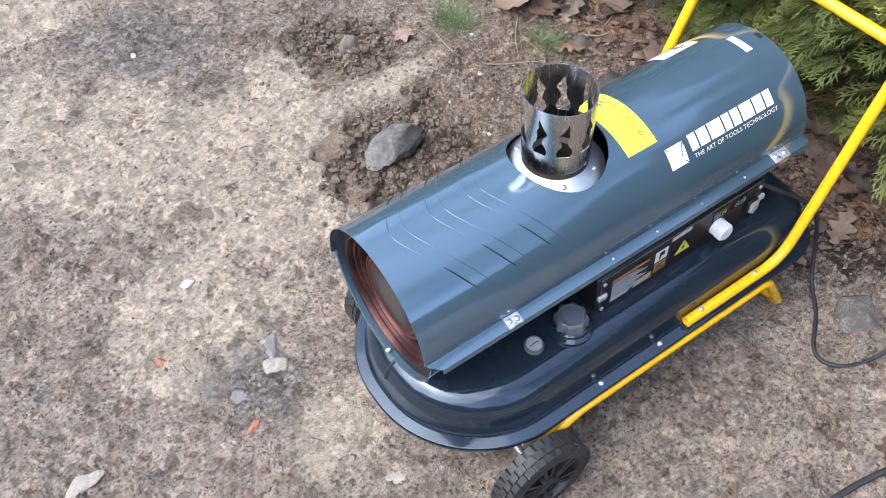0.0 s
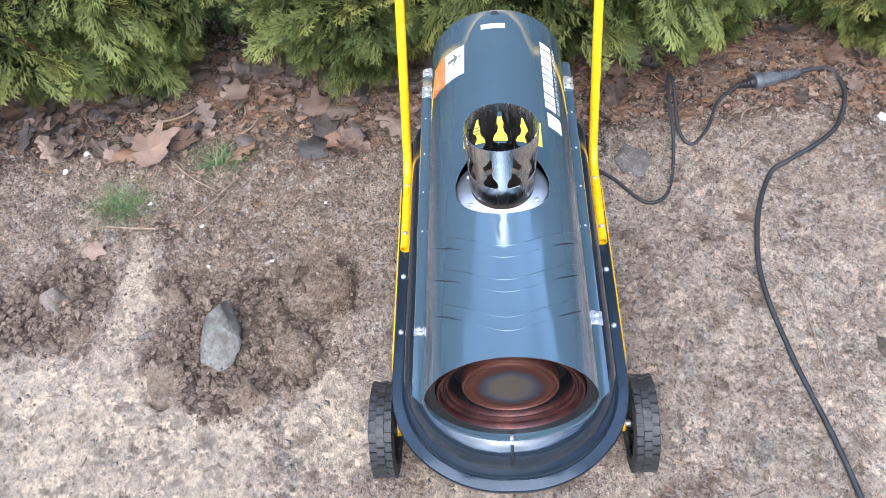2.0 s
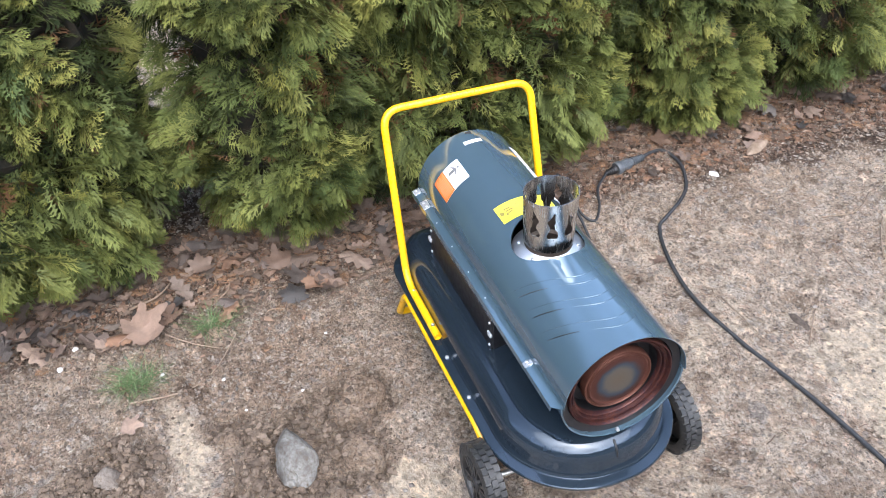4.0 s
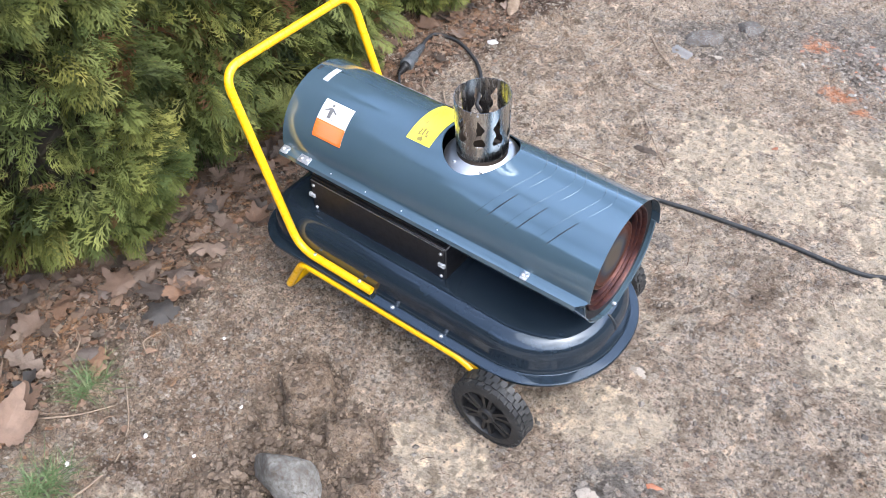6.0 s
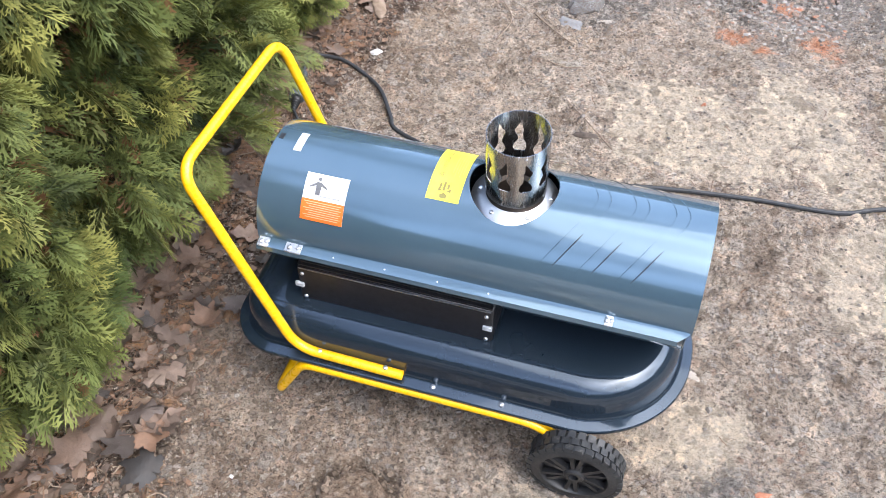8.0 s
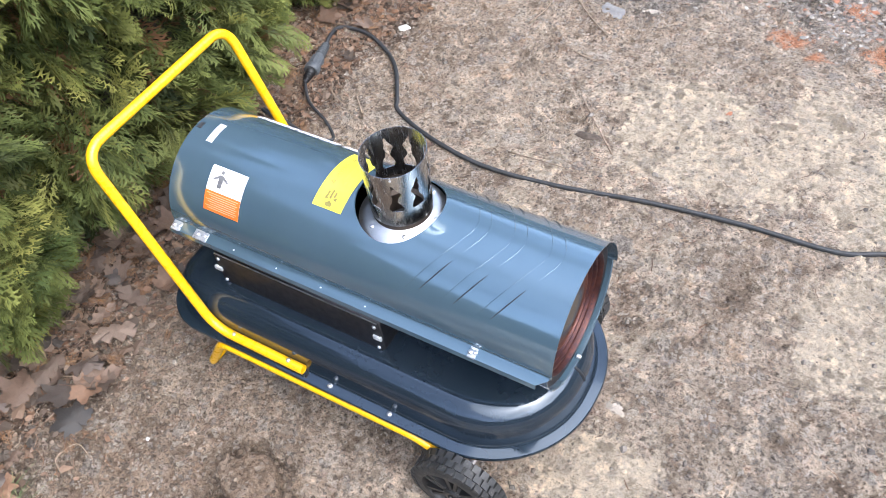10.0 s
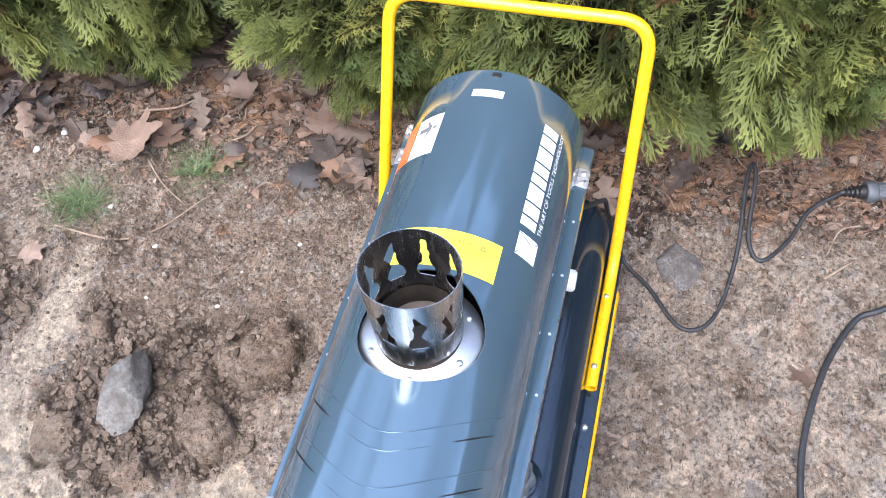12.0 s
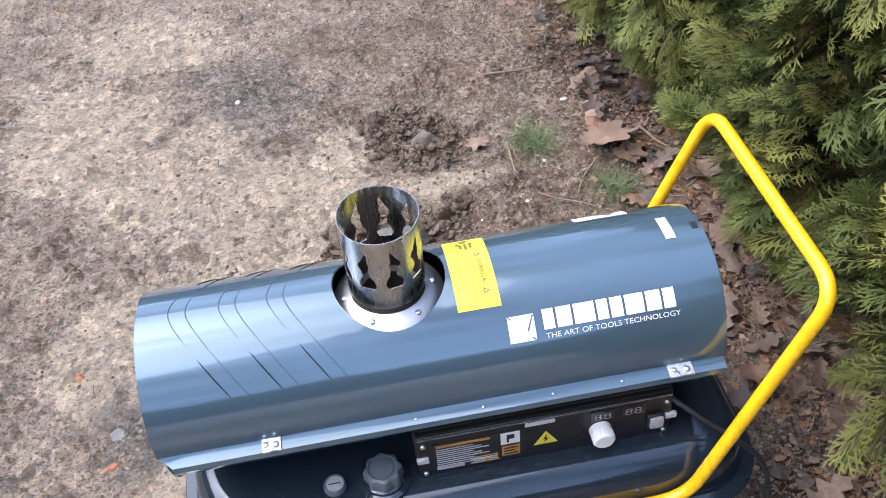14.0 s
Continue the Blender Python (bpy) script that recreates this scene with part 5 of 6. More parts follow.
for k in range(20):
    a = 2 * math.pi * k / 20
    part("flute", box(0.306 + 0.0180 * math.cos(a) - 0.0010, 0.306 + 0.0180 * math.cos(a) + 0.0010, FY - 0.0245, FY - 0.010, 0.310 + 0.0180 * math.sin(a) - 0.0010, 0.310 + 0.0180 * math.sin(a) + 0.0010, 0), WHITE_KNOB, knob)
sw = part("rocker_switch", box(0.386, 0.414, FY - 0.008, FY, 0.296, 0.328, 0.002), PLASTIC, ctrl, "switch under a clear cover")
part("cover", box(0.388, 0.412, FY - 0.014, FY - 0.007, 0.299, 0.325, 0.004, None, 2), SMOKED, sw, "clear rubber cover")

# ---- yellow trolley ----
hw = 0.228
handle = part("handle", tube(fillet([(0.172, hw, 0.184), (0.418, hw, 0.190), (0.597, 0.210, 0.659), (0.594, -0.236, 0.653), (0.438, -0.230, 0.190), (0.172, -hw, 0.184)], 0.055, 10), 0.0112, 16, False), YELLOW, heater, "bright yellow tubular push handle")
solid(handle, 0.0015)
for s in (1, -1):
    for x in (0.210, 0.362):
        hex_bolt((x, s * hw, 0.1975), "z", 0.0055, 0.0035, handle)
frame_pts = [(-0.244, 0.232, 0.066), (-0.225, 0.233, 0.076), (-0.120, 0.240, 0.149), (0.405, 0.240, 0.149), (0.484, 0.243, 0.0095)]
part("base_frame", tube(fillet(frame_pts + [(x, -y, z) for x, y, z in frame_pts[::-1]], 0.03, 8), 0.0105, 14), YELLOW, heater, "bright yellow tubular base frame and stand")
for s in (1, -1):
    bm = bmesh.new()
    face = [bm.verts.new((x, s * 0.2405, z)) for x, z in ((-0.108, 0.158), (-0.118, 0.138), (-0.165, 0.095), (-0.222, 0.050), (-0.242, 0.056), (-0.244, 0.078), (-0.200, 0.118), (-0.160, 0.146))]
    bm.faces.new(face)
    bmesh.ops.recalc_face_normals(bm, faces=bm.faces)
    solid(part("axle_bracket", bm, YELLOW, heater, "flattened yellow end of the frame", smooth=False), 0.004 * s)
part("axle", tube([(-0.228, -0.280, 0.066), (-0.228, 0.280, 0.066)], 0.0075, 12), ZINC, heater, "bare steel axle")


def wheel(s):
    c = (-0.228, WHEEL_AT[s], 0.066)
    h = 0.0255
    tyre = part("tyre", lathe([(0.071, -h * 0.75), (0.075, -h), (0.090, -h), (0.0955, -h * 0.86), (0.0970, -h * 0.4), (0.0970, h * 0.4), (0.0955, h * 0.86), (0.090, h), (0.075, h), (0.071, h * 0.75)], c, "y", 72), RUBBER, wheel_of[s], "black rubber tyre with block tread, dusty", sharp=35)
    bm = bmesh.new()
    for k in range(30):
        for row in range(3):
            a = 2 * math.pi * (k + 0.5 * (row % 2)) / 30
            y = (row - 1) * 0.0168
            mt = Matrix.Translation(c) @ Matrix.Rotation(a, 4, "Y") @ Matrix.Translation((0, y, 0.0968)) @ Matrix.Rotation(radians((row - 1) * 14), 4, "X")
            bmesh.ops.create_cube(bm, size=1.0, matrix=mt @ Matrix.Diagonal((0.0155, 0.0150, 0.010, 1)))
    tagged(part("tread", bm, RUBBER, tyre, smooth=False), kind="stuff")
    rim = part("rim", lathe([(0.075, -h * 0.9), (0.077, h * 0.98 * s), (0.074, h * 1.0 * s), (0.071, h * 0.85 * s), (0.070, h * 0.2 * s), (0.012, h * 0.15 * s)], c, "y", 64), PLASTIC, wheel_of[s], "black plastic spoked rim", sharp=35)
    bm = bmesh.new()
    for k in range(6):
        for d in (-9.5, 9.5):
            a = radians(60 * k + d)
            mt = Matrix.Translation(c) @ Matrix.Rotation(a, 4, "Y") @ Matrix.Translation((0, s * h * 0.62, 0.046))
            bmesh.ops.create_cube(bm, size=1.0, matrix=mt @ Matrix.Diagonal((0.0085, 0.013, 0.052, 1)))
    part("spokes", bm, PLASTIC, rim, smooth=False)
    part("hub", lathe([(0.024, 0), (0.023, h * 0.95 * s), (0.019, h * 1.1 * s), (0.011, h * 1.1 * s), (0.010, h * 0.5 * s), (0.0, h * 0.5 * s)], c, "y", 32), PLASTIC, rim)


wheel_of, WHEEL_AT = {}, {1: 0.267, -1: -0.274}
for s in (1, -1):
    wheel_of[s] = part("wheel", lathe([(0.012, -0.03), (0.015, -0.028), (0.015, 0.0), (0.013, 0.022)], (-0.228, WHEEL_AT[s], 0.066), "y", 20), PLASTIC, heater, "small black trolley wheel")
    wheel(s)


# ---- cables ----
def lay(points, r, lift=0.0):
    return [(x, y, (z if z is not None else height(x, y) + r * 0.9)) for x, y, z in points]


cord = thing("power_cord", (0.5, -0.4, 0), "thin black rubber power cord looped on the soil", "cable")
pts = lay([(0.428, -0.135, 0.345), (0.47, -0.165, 0.318), (0.530, -0.190, 0.270), (0.578, -0.195, 0.21), (0.608, -0.205, 0.12), (0.585, -0.245, 0.02), (0.530, -0.310, None), (0.450, -0.375, None), (0.455, -0.425, None), (0.520, -0.458, None), (0.640, -0.478, 0.035), (0.800, -0.480, 0.085), (0.850, -0.490, 0.090), (0.815, -0.500, 0.075), (0.690, -0.500, 0.03), (0.640, -0.530, None), (0.705, -0.585, None), (0.790, -0.625, 0.030), (0.852, -0.692, 0.035)], 0.0042)
part("cord", tube(spline(pts, 8), 0.0048, 10), CABLE, cord)
plug = thing("cable_coupling", (0.88, -0.80, 0.02), "dark grey rubber plug and socket coupling lying on leaf litter", "plug")
a, b = Vector((0.850, -0.688, 0.036)), Vector((0.892, -0.874, 0.036))
along = Matrix.Translation(a) @ (b - a).to_track_quat("X", "Z").to_matrix().to_4x4()


def plug_part(name, bm, material, parent, label="", sharp=35):
    bmesh.ops.transform(bm, matrix=along, verts=bm.verts)
    return part(name, bm, material, parent, label, sharp=sharp)


body = plug_part("body", lathe([(0.0, 0.052), (0.0225, 0.052), (0.0250, 0.056), (0.0250, 0.072), (0.0232, 0.075), (0.0205, 0.077), (0.0200, 0.112), (0.0180, 0.122), (0.0130, 0.130), (0.0, 0.130)], (0, 0, 0), "x", 32), PLUG, plug, "dusty dark grey socket body")
boot = plug_part("boot", lathe([(0.0, 0.0), (0.0060, 0.0), (0.0085, 0.022), (0.0115, 0.040), (0.0160, 0.046), (0.0160, 0.053), (0.0, 0.053)], (0, 0, 0), "x", 24), PLASTIC, plug, "black ribbed cable boot")
for k in range(4):
    plug_part("rib", lathe([(0.0074 + 0.0013 * k, 0.008 + 0.009 * k), (0.0108 + 0.0013 * k, 0.0105 + 0.009 * k), (0.0078 + 0.0013 * k, 0.013 + 0.009 * k)], (0, 0, 0), "x", 24), PLASTIC, boot)
relief = plug_part("strain_relief", lathe([(0.0, 0.128), (0.0140, 0.128), (0.0120, 0.160), (0.0092, 0.190), (0.0, 0.190)], (0, 0, 0), "x", 24), PLUG, plug, "dusty ribbed strain relief")
for k in range(6):
    plug_part("rib", lathe([(0.0128 - 0.0007 * k, 0.131 + 0.0095 * k), (0.0170 - 0.0008 * k, 0.1335 + 0.0095 * k), (0.0165 - 0.0008 * k, 0.1365 + 0.0095 * k), (0.0124 - 0.0007 * k, 0.138 + 0.0095 * k)], (0, 0, 0), "x", 24), PLUG, relief)
for k in range(10):
    bm = box(0.080, 0.116, -0.0018, 0.0018, 0.0190, 0.0215, 0.0006)
    bmesh.ops.transform(bm, matrix=Matrix.Rotation(2 * math.pi * k / 10, 4, "X"), verts=bm.verts)
    plug_part("grip_ridge", bm, PLUG, body)
ext = thing("extension_cable", (0.2, -0.65, 0), "thick black rubber extension cable lying on sandy soil", "cable")
pts = lay([(0.891, -0.868, 0.036), (0.906, -0.920, 0.036), (0.900, -0.972, 0.030), (0.806, -0.982, 0.026), (0.703, -0.941, None), (0.626, -0.868, None), (0.561, -0.768, None), (0.525, -0.718, None), (0.380, -0.655, None), (0.186, -0.622, None), (-0.037, -0.644, None), (-0.275, -0.688, None), (-0.527, -0.717, None), (-0.761, -0.728, None), (-0.892, -0.775, None), (-1.25, -0.90, None), (-1.8, -1.15, None), (-2.6, -1.3, None)], 0.0065)
part("cord", tube(spline(pts, 8), 0.0065, 8), CABLE, ext)


# ---- stones, leaves, twigs and grass ----
def stone(name, at, size, seed, material, label, category="stone", flat=0.7, turn=0.0, rough=0.35, taper=0.0, pits=0.03):
    bm = bmesh.new()
    bmesh.ops.create_icosphere(bm, subdivisions=4, radius=1.0)
    for vv in bm.verts:
        p = vv.co.copy()
        k = 1 + rough * noise.noise(p * 1.1 + Vector((seed * 3.7, 0, 0))) + 0.30 * rough * noise.noise(p * 3.5 + Vector((0, seed * 2.1, 0))) + 0.20 * rough * noise.noise(p * 8 + Vector((0, 0, seed)))
        p *= k + pits * (noise.noise(p * 9 + Vector((seed, seed, 0))) + 0.7 * noise.noise(p * 21 + Vector((0, seed, seed))))
        p.y *= 1 - taper * p.x
        for n in (Vector((0.8, 0.3, 0.5)), Vector((-0.5, 0.7, 0.5)), Vector((0.1, -0.8, 0.55)), Vector((-0.2, 0.1, 1.0)), Vector((-0.8, -0.4, 0.4))):
            n = (n + Vector((math.sin(seed * 5.1), math.cos(seed * 3.3), 0)) * 0.25).normalized()
            o = p.dot(n) - 0.66
            if o > 0:
                p -= n * o * 0.80
        vv.co = Vector((p.x * size[0], p.y * size[1], p.z * size[2]))
    me = bpy.data.meshes.new(name)
    bm.to_mesh(me)
    bm.free()
    me.materials.append(material)
    me.shade_smooth()
    me.set_sharp_from_angle(angle=radians(20))
    ob = new(name, me)
    ob.matrix_basis = Matrix.Translation((at[0], at[1], height(at[0], at[1]) + size[2] * at[2])) @ Matrix.Rotation(radians(turn), 4, "Z")
    return tagged(ob, label, category)


stone("rock", (0.054, 0.684, 0.72), (0.088, 0.052, 0.062), 1.3, MOTTLED, "angular mottled grey rock half sunk in dug soil", "rock", turn=184, rough=0.34, taper=-0.25, pits=0.06)
stone("rock", (0.190, 1.146, 0.70), (0.042, 0.034, 0.028), 2.6, TAN_STONE, "small tan rock on dark dug soil", "rock", turn=30, pits=0.06)
stone("rock", (0.100, -1.55, 0.2), (0.075, 0.050, 0.028), 3.4, STONE, "flat dark grey stone among rubble", "rock", turn=50)
stone("rock", (-0.010, -1.71, 0.2), (0.055, 0.045, 0.026), 6.4, STONE, "flat dark grey stone among rubble", "rock", turn=20)
for x, y, w, d, turn, mat, label in ((0.135, -1.425, 0.050, 0.034, -30, GREY_SLAB, "flat grey stone slab bedded in the soil"), (0.012, -1.468, 0.055, 0.032, 15, PALE_SLAB, "pale flat stone bedded in the soil"),
                                     (-0.527, 0.290, 0.036, 0.028, 40, PALE_SLAB, "pale flat chip bedded in the soil"), (-0.500, 0.345, 0.034, 0.016, 70, GREY_SLAB, "grey flat chip bedded in the soil"), (-0.615, 0.275, 0.030, 0.020, 10, GREY_SLAB, "grey flat chip bedded in the soil"),
                                     (-0.444, -0.081, 0.032, 0.024, -20, PALE_SLAB, "pale flat chip bedded in the soil"), (-0.975, 0.270, 0.045, 0.022, 20, PALE_SLAB, "pale flat chip bedded in the soil"),
                                     (-0.726, 0.455, 0.018, 0.013, 0, BRICK, "small orange brick chip in the soil"), (-0.621, 0.188, 0.020, 0.011, 30, BRICK, "small orange brick chip in the soil"), (-0.36, -1.12, 0.013, 0.008, 70, BRICK, "small orange brick chip in the soil")):
    stone("chip" if w < 0.05 else "slab", (x, y, -0.2), (w, d, 0.007), x * 9 + y * 5, mat, label, "stone", turn=turn, rough=0.7)
stone("bark_piece", (-0.039, -0.853, 0.3), (0.042, 0.014, 0.013), 17.0, DARK_BARK, "dark piece of bark on the soil", "bark", turn=8)
stone("rock", (0.602, -0.362, 0.2), (0.060, 0.050, 0.022), 15.2, STONE, "flat grey stone beside the looped power cord", "rock", turn=25)
for x, y, r in ((0.717, -1.071, 0.017), (0.508, 0.963, 0.006), (0.64, 1.24, 0.010), (0.70, 1.19, 0.009), (-0.352, 1.498, 0.009), (0.836, 1.545, 0.013), (0.495, 0.476, 0.005), (0.287, 0.764, 0.005), (0.907, -0.213, 0.013), (-0.58, 0.617, 0.014), (0.417, 0.80, 0.006), (0.30, 0.60, 0.005)):
    stone("pebble", (x, y, 0.5), (r * 1.25, r * 0.9, r * 0.55), x * 7 + y, WHITE_STONE, "small white stone on the soil", "pebble", turn=x * 300)


def scatter(name, material, count, place, make, label, category, seed):
    """Uncountable small bits as one mesh."""
    rng = random.Random(seed)
    v, f = [], []
    for _ in range(count):
        at = place(rng)
        if at is None:
            continue
        vv, ff = make(rng)
        a, i = rng.uniform(0, 2 * math.pi), len(v)
        z = height(at[0], at[1])
        ca, sa = math.cos(a), math.sin(a)
        v += [(at[0] + p[0] * ca - p[1] * sa, at[1] + p[0] * sa + p[1] * ca, z + p[2]) for p in vv]
        f += [tuple(i + k for k in q) for q in ff]
    return tagged(mesh_object(name, v, f, material), label, category, kind="stuff")


OCTA = [(1, 0, 0), (0.2, 0.95, 0.1), (-0.9, 0.3, -0.1), (-0.3, -0.9, 0.1), (0.6, -0.6, 0.2), (0.3, 0.2, 0.9), (-0.4, 0.0, 0.75), (0, 0, -0.6)]
OCTA_F = [(0, 1, 5), (1, 6, 5), (1, 2, 6), (2, 3, 6), (3, 5, 6), (3, 4, 5), (4, 0, 5), (1, 0, 7), (2, 1, 7), (3, 2, 7), (4, 3, 7), (0, 4, 7)]


def grain(lo, hi, flat=0.7):
    def make(rng):
        r = lo + (hi - lo) * rng.random() ** 4
        k = (r * rng.uniform(0.8, 1.4), r * rng.uniform(0.7, 1.1), r * flat)
        return [(p[0] * k[0] * rng.uniform(0.8, 1.2), p[1] * k[1] * rng.uniform(0.8, 1.2), (p[2] + 0.25) * k[2]) for p in OCTA], OCTA_F
    return make


def clod_shapes():
    """A dozen knobbly lumps with broken faces."""
    out = []
    for k in range(12):
        bm = bmesh.new()
        bmesh.ops.create_icosphere(bm, subdivisions=2, radius=1.0)
        for vv in bm.verts:
            p = vv.co.copy()
            p *= 1 + 0.45 * noise.noise(p * 1.2 + Vector((k * 5.1, 0, 2))) + 0.50 * noise.noise(p * 2.9 + Vector((0, k * 3.3, 1))) + 0.16 * noise.noise(p * 6.5 + Vector((k, k, k)))
            vv.co = p
        bm.verts.index_update()
        out.append(([tuple(vv.co) for vv in bm.verts], [tuple(vv.index for vv in fc.verts) for fc in bm.faces]))
        bm.free()
    return out


LUMPS = clod_shapes()


def lump(lo, hi, power=2.4):
    def make(rng):
        vv, ff = LUMPS[rng.randrange(12)]
        r = lo + (hi - lo) * rng.random() ** power
        k = (r * rng.uniform(0.9, 1.5), r * rng.uniform(0.7, 1.1), r * rng.uniform(0.55, 0.85))
        a = rng.uniform(-0.5, 0.5)
        ca, sa = math.cos(a), math.sin(a)
        return [(p[0] * k[0] * ca - p[2] * k[2] * sa, p[1] * k[1], p[0] * k[0] * sa + p[2] * k[2] * ca + 0.25 * r) for p in vv], ff
    return make


def anywhere(rng):
    x, y = rng.uniform(-1.6, 1.0), rng.uniform(-2.0, 2.2)
    return None if patch(x, y, DUG) > 0.4 else (x, y)


def near_dug(rng):
    cx, cy, rx, ry = DUG[rng.choices(range(len(DUG)), [d[2] * d[3] for d in DUG])[0]]
    a, r = rng.uniform(0, 6.28), 1.08 * rng.random() ** 0.55
    x, y = cx + rx * r * math.cos(a), cy + ry * r * math.sin(a)
    if any(math.hypot(x - px, y - py) < 0.9 * pr and rng.random() < 0.93 for px, py, pr in PADS) or math.hypot((x - 0.055) / 0.07, (y - 0.685) / 0.045) < 1:
        return None
    return x, y


def rubble_bed(rng):
    return rng.gauss(-0.55, 0.17), rng.gauss(-1.70, 0.10)


def hedge_foot(rng):
    y = rng.uniform(-2.1, 2.3)
    if y < -0.2:
        return (0.74 + 0.36 * rng.random() ** 0.8 + rng.gauss(0, 0.03), y)
    return (0.98 - abs(rng.gauss(0, 0.17)) + 0.18 * rng.random(), y)


scatter("gravel", PEBBLE, 3200, anywhere, grain(0.0015, 0.010), "fine grit and small stones in the soil", "gravel", 3)
scatter("soil_crumbs", CLOD, 4500, near_dug, grain(0.0012, 0.008, 0.95), "dark crumbs of freshly dug soil", "soil", 4)
scatter("soil_clods", CLOD, 3200, near_dug, lump(0.0022, 0.0125, 4.5), "brown clods of freshly dug soil", "soil", 24)
scatter("soil_crumbs", CRUMB, 12000, anywhere, grain(0.0012, 0.0058, 0.8), "brown crumbs of soil", "soil", 14)
def brown_ground(rng):
    x, y = 0.95 - abs(rng.gauss(0, 0.34)), rng.uniform(-0.1, 2.2)
    return (x, y) if x > 0.0 else None


scatter("soil_crumbs", EARTH_CRUMB, 9000, brown_ground, grain(0.002, 0.009, 0.8), "brown crumbs of soil before the hedge", "soil", 34)
scatter("rubble", RUBBLE, 1500, rubble_bed, grain(0.002, 0.013, 0.18), "orange brick and grey stone rubble", "rubble", 5)


def needle(rng):
    l, w = rng.uniform(0.010, 0.040), rng.uniform(0.0006, 0.0015)
    b, up, t = rng.uniform(-0.3, 0.3) * l, rng.uniform(0.001, 0.007), rng.uniform(-0.004, 0.008)
    return [(-l / 2, -w, up), (-l / 2, w, up), (0, b + w, up + 0.002), (0, b - w, up + 0.002), (l / 2, w, max(0.001, up + t)), (l / 2, -w, max(0.001, up + t))], [(0, 3, 2, 1), (3, 5, 4, 2)]


def flake(rng):
    l = 0.004 + 0.016 * rng.random() ** 2
    k = [rng.uniform(0.5, 1.0) for _ in range(6)]
    z = [rng.uniform(0.001, 0.007) for _ in range(6)]
    return [(l * k[i] * math.cos(i * 1.047), 0.7 * l * k[i] * math.sin(i * 1.047), z[i]) for i in range(6)], [(0, 1, 2, 3), (0, 3, 4, 5)]


scatter("needle_litter", LITTER, 15000, hedge_foot, needle, "rusty brown needles and twig bits under the hedge", "litter", 6)
scatter("leaf_litter", LITTER, 8000, hedge_foot, flake, "broken brown leaf bits under the hedge", "litter", 7)
def leaf_bit(rng):
    l = rng.uniform(0.012, 0.034)
    k = [rng.uniform(0.45, 1.0) for _ in range(9)]
    z = [rng.uniform(0.002, 0.012) for _ in range(9)]
    rim = [(l * k[i] * math.cos(i * 0.698), 0.7 * l * k[i] * math.sin(i * 0.698), z[i]) for i in range(9)]
    return [(0, 0, 0.010)] + rim, [(0, 1 + i, 1 + (i + 1) % 9) for i in range(9)]


def leafy_foot(rng):
    at = hedge_foot(rng)
    return at if at[1] > -0.15 or rng.random() < 0.15 else None


scatter("broken_leaves", LEAF_BITS, 1500, leafy_foot, leaf_bit, "mat of broken brown leaves under the hedge", "litter", 9)
def dead_spray(rng):
    """A dry fern-like branchlet lying flat."""
    pts, _, tris = DRY_FANS[rng.randrange(4)]
    l = rng.uniform(0.030, 0.075)
    return [(l * (p[0] - 0.5), l * p[1], 0.004 + 0.10 * l * abs(math.sin(3 * p[0] + 7 * p[1]))) for p in pts.tolist()], tris.tolist()


DRY_FANS = [spray(random.Random(500 + k)) for k in range(4)]
DRY_SPRAY = random_tone("dry_thuja_sprays", [(0.20, 0.104, 0.048), (0.27, 0.155, 0.078), (0.145, 0.082, 0.048), (0.23, 0.140, 0.085)], 0.8, "island", 0.0)
scatter("fallen_sprays", DRY_SPRAY, 420, hedge_foot, dead_spray, "dry orange-brown thuja sprays under the hedge", "litter", 10)
scatter("loose_bits", LITTER, 500, anywhere, needle, "scattered dry plant bits on the soil", "litter", 8)


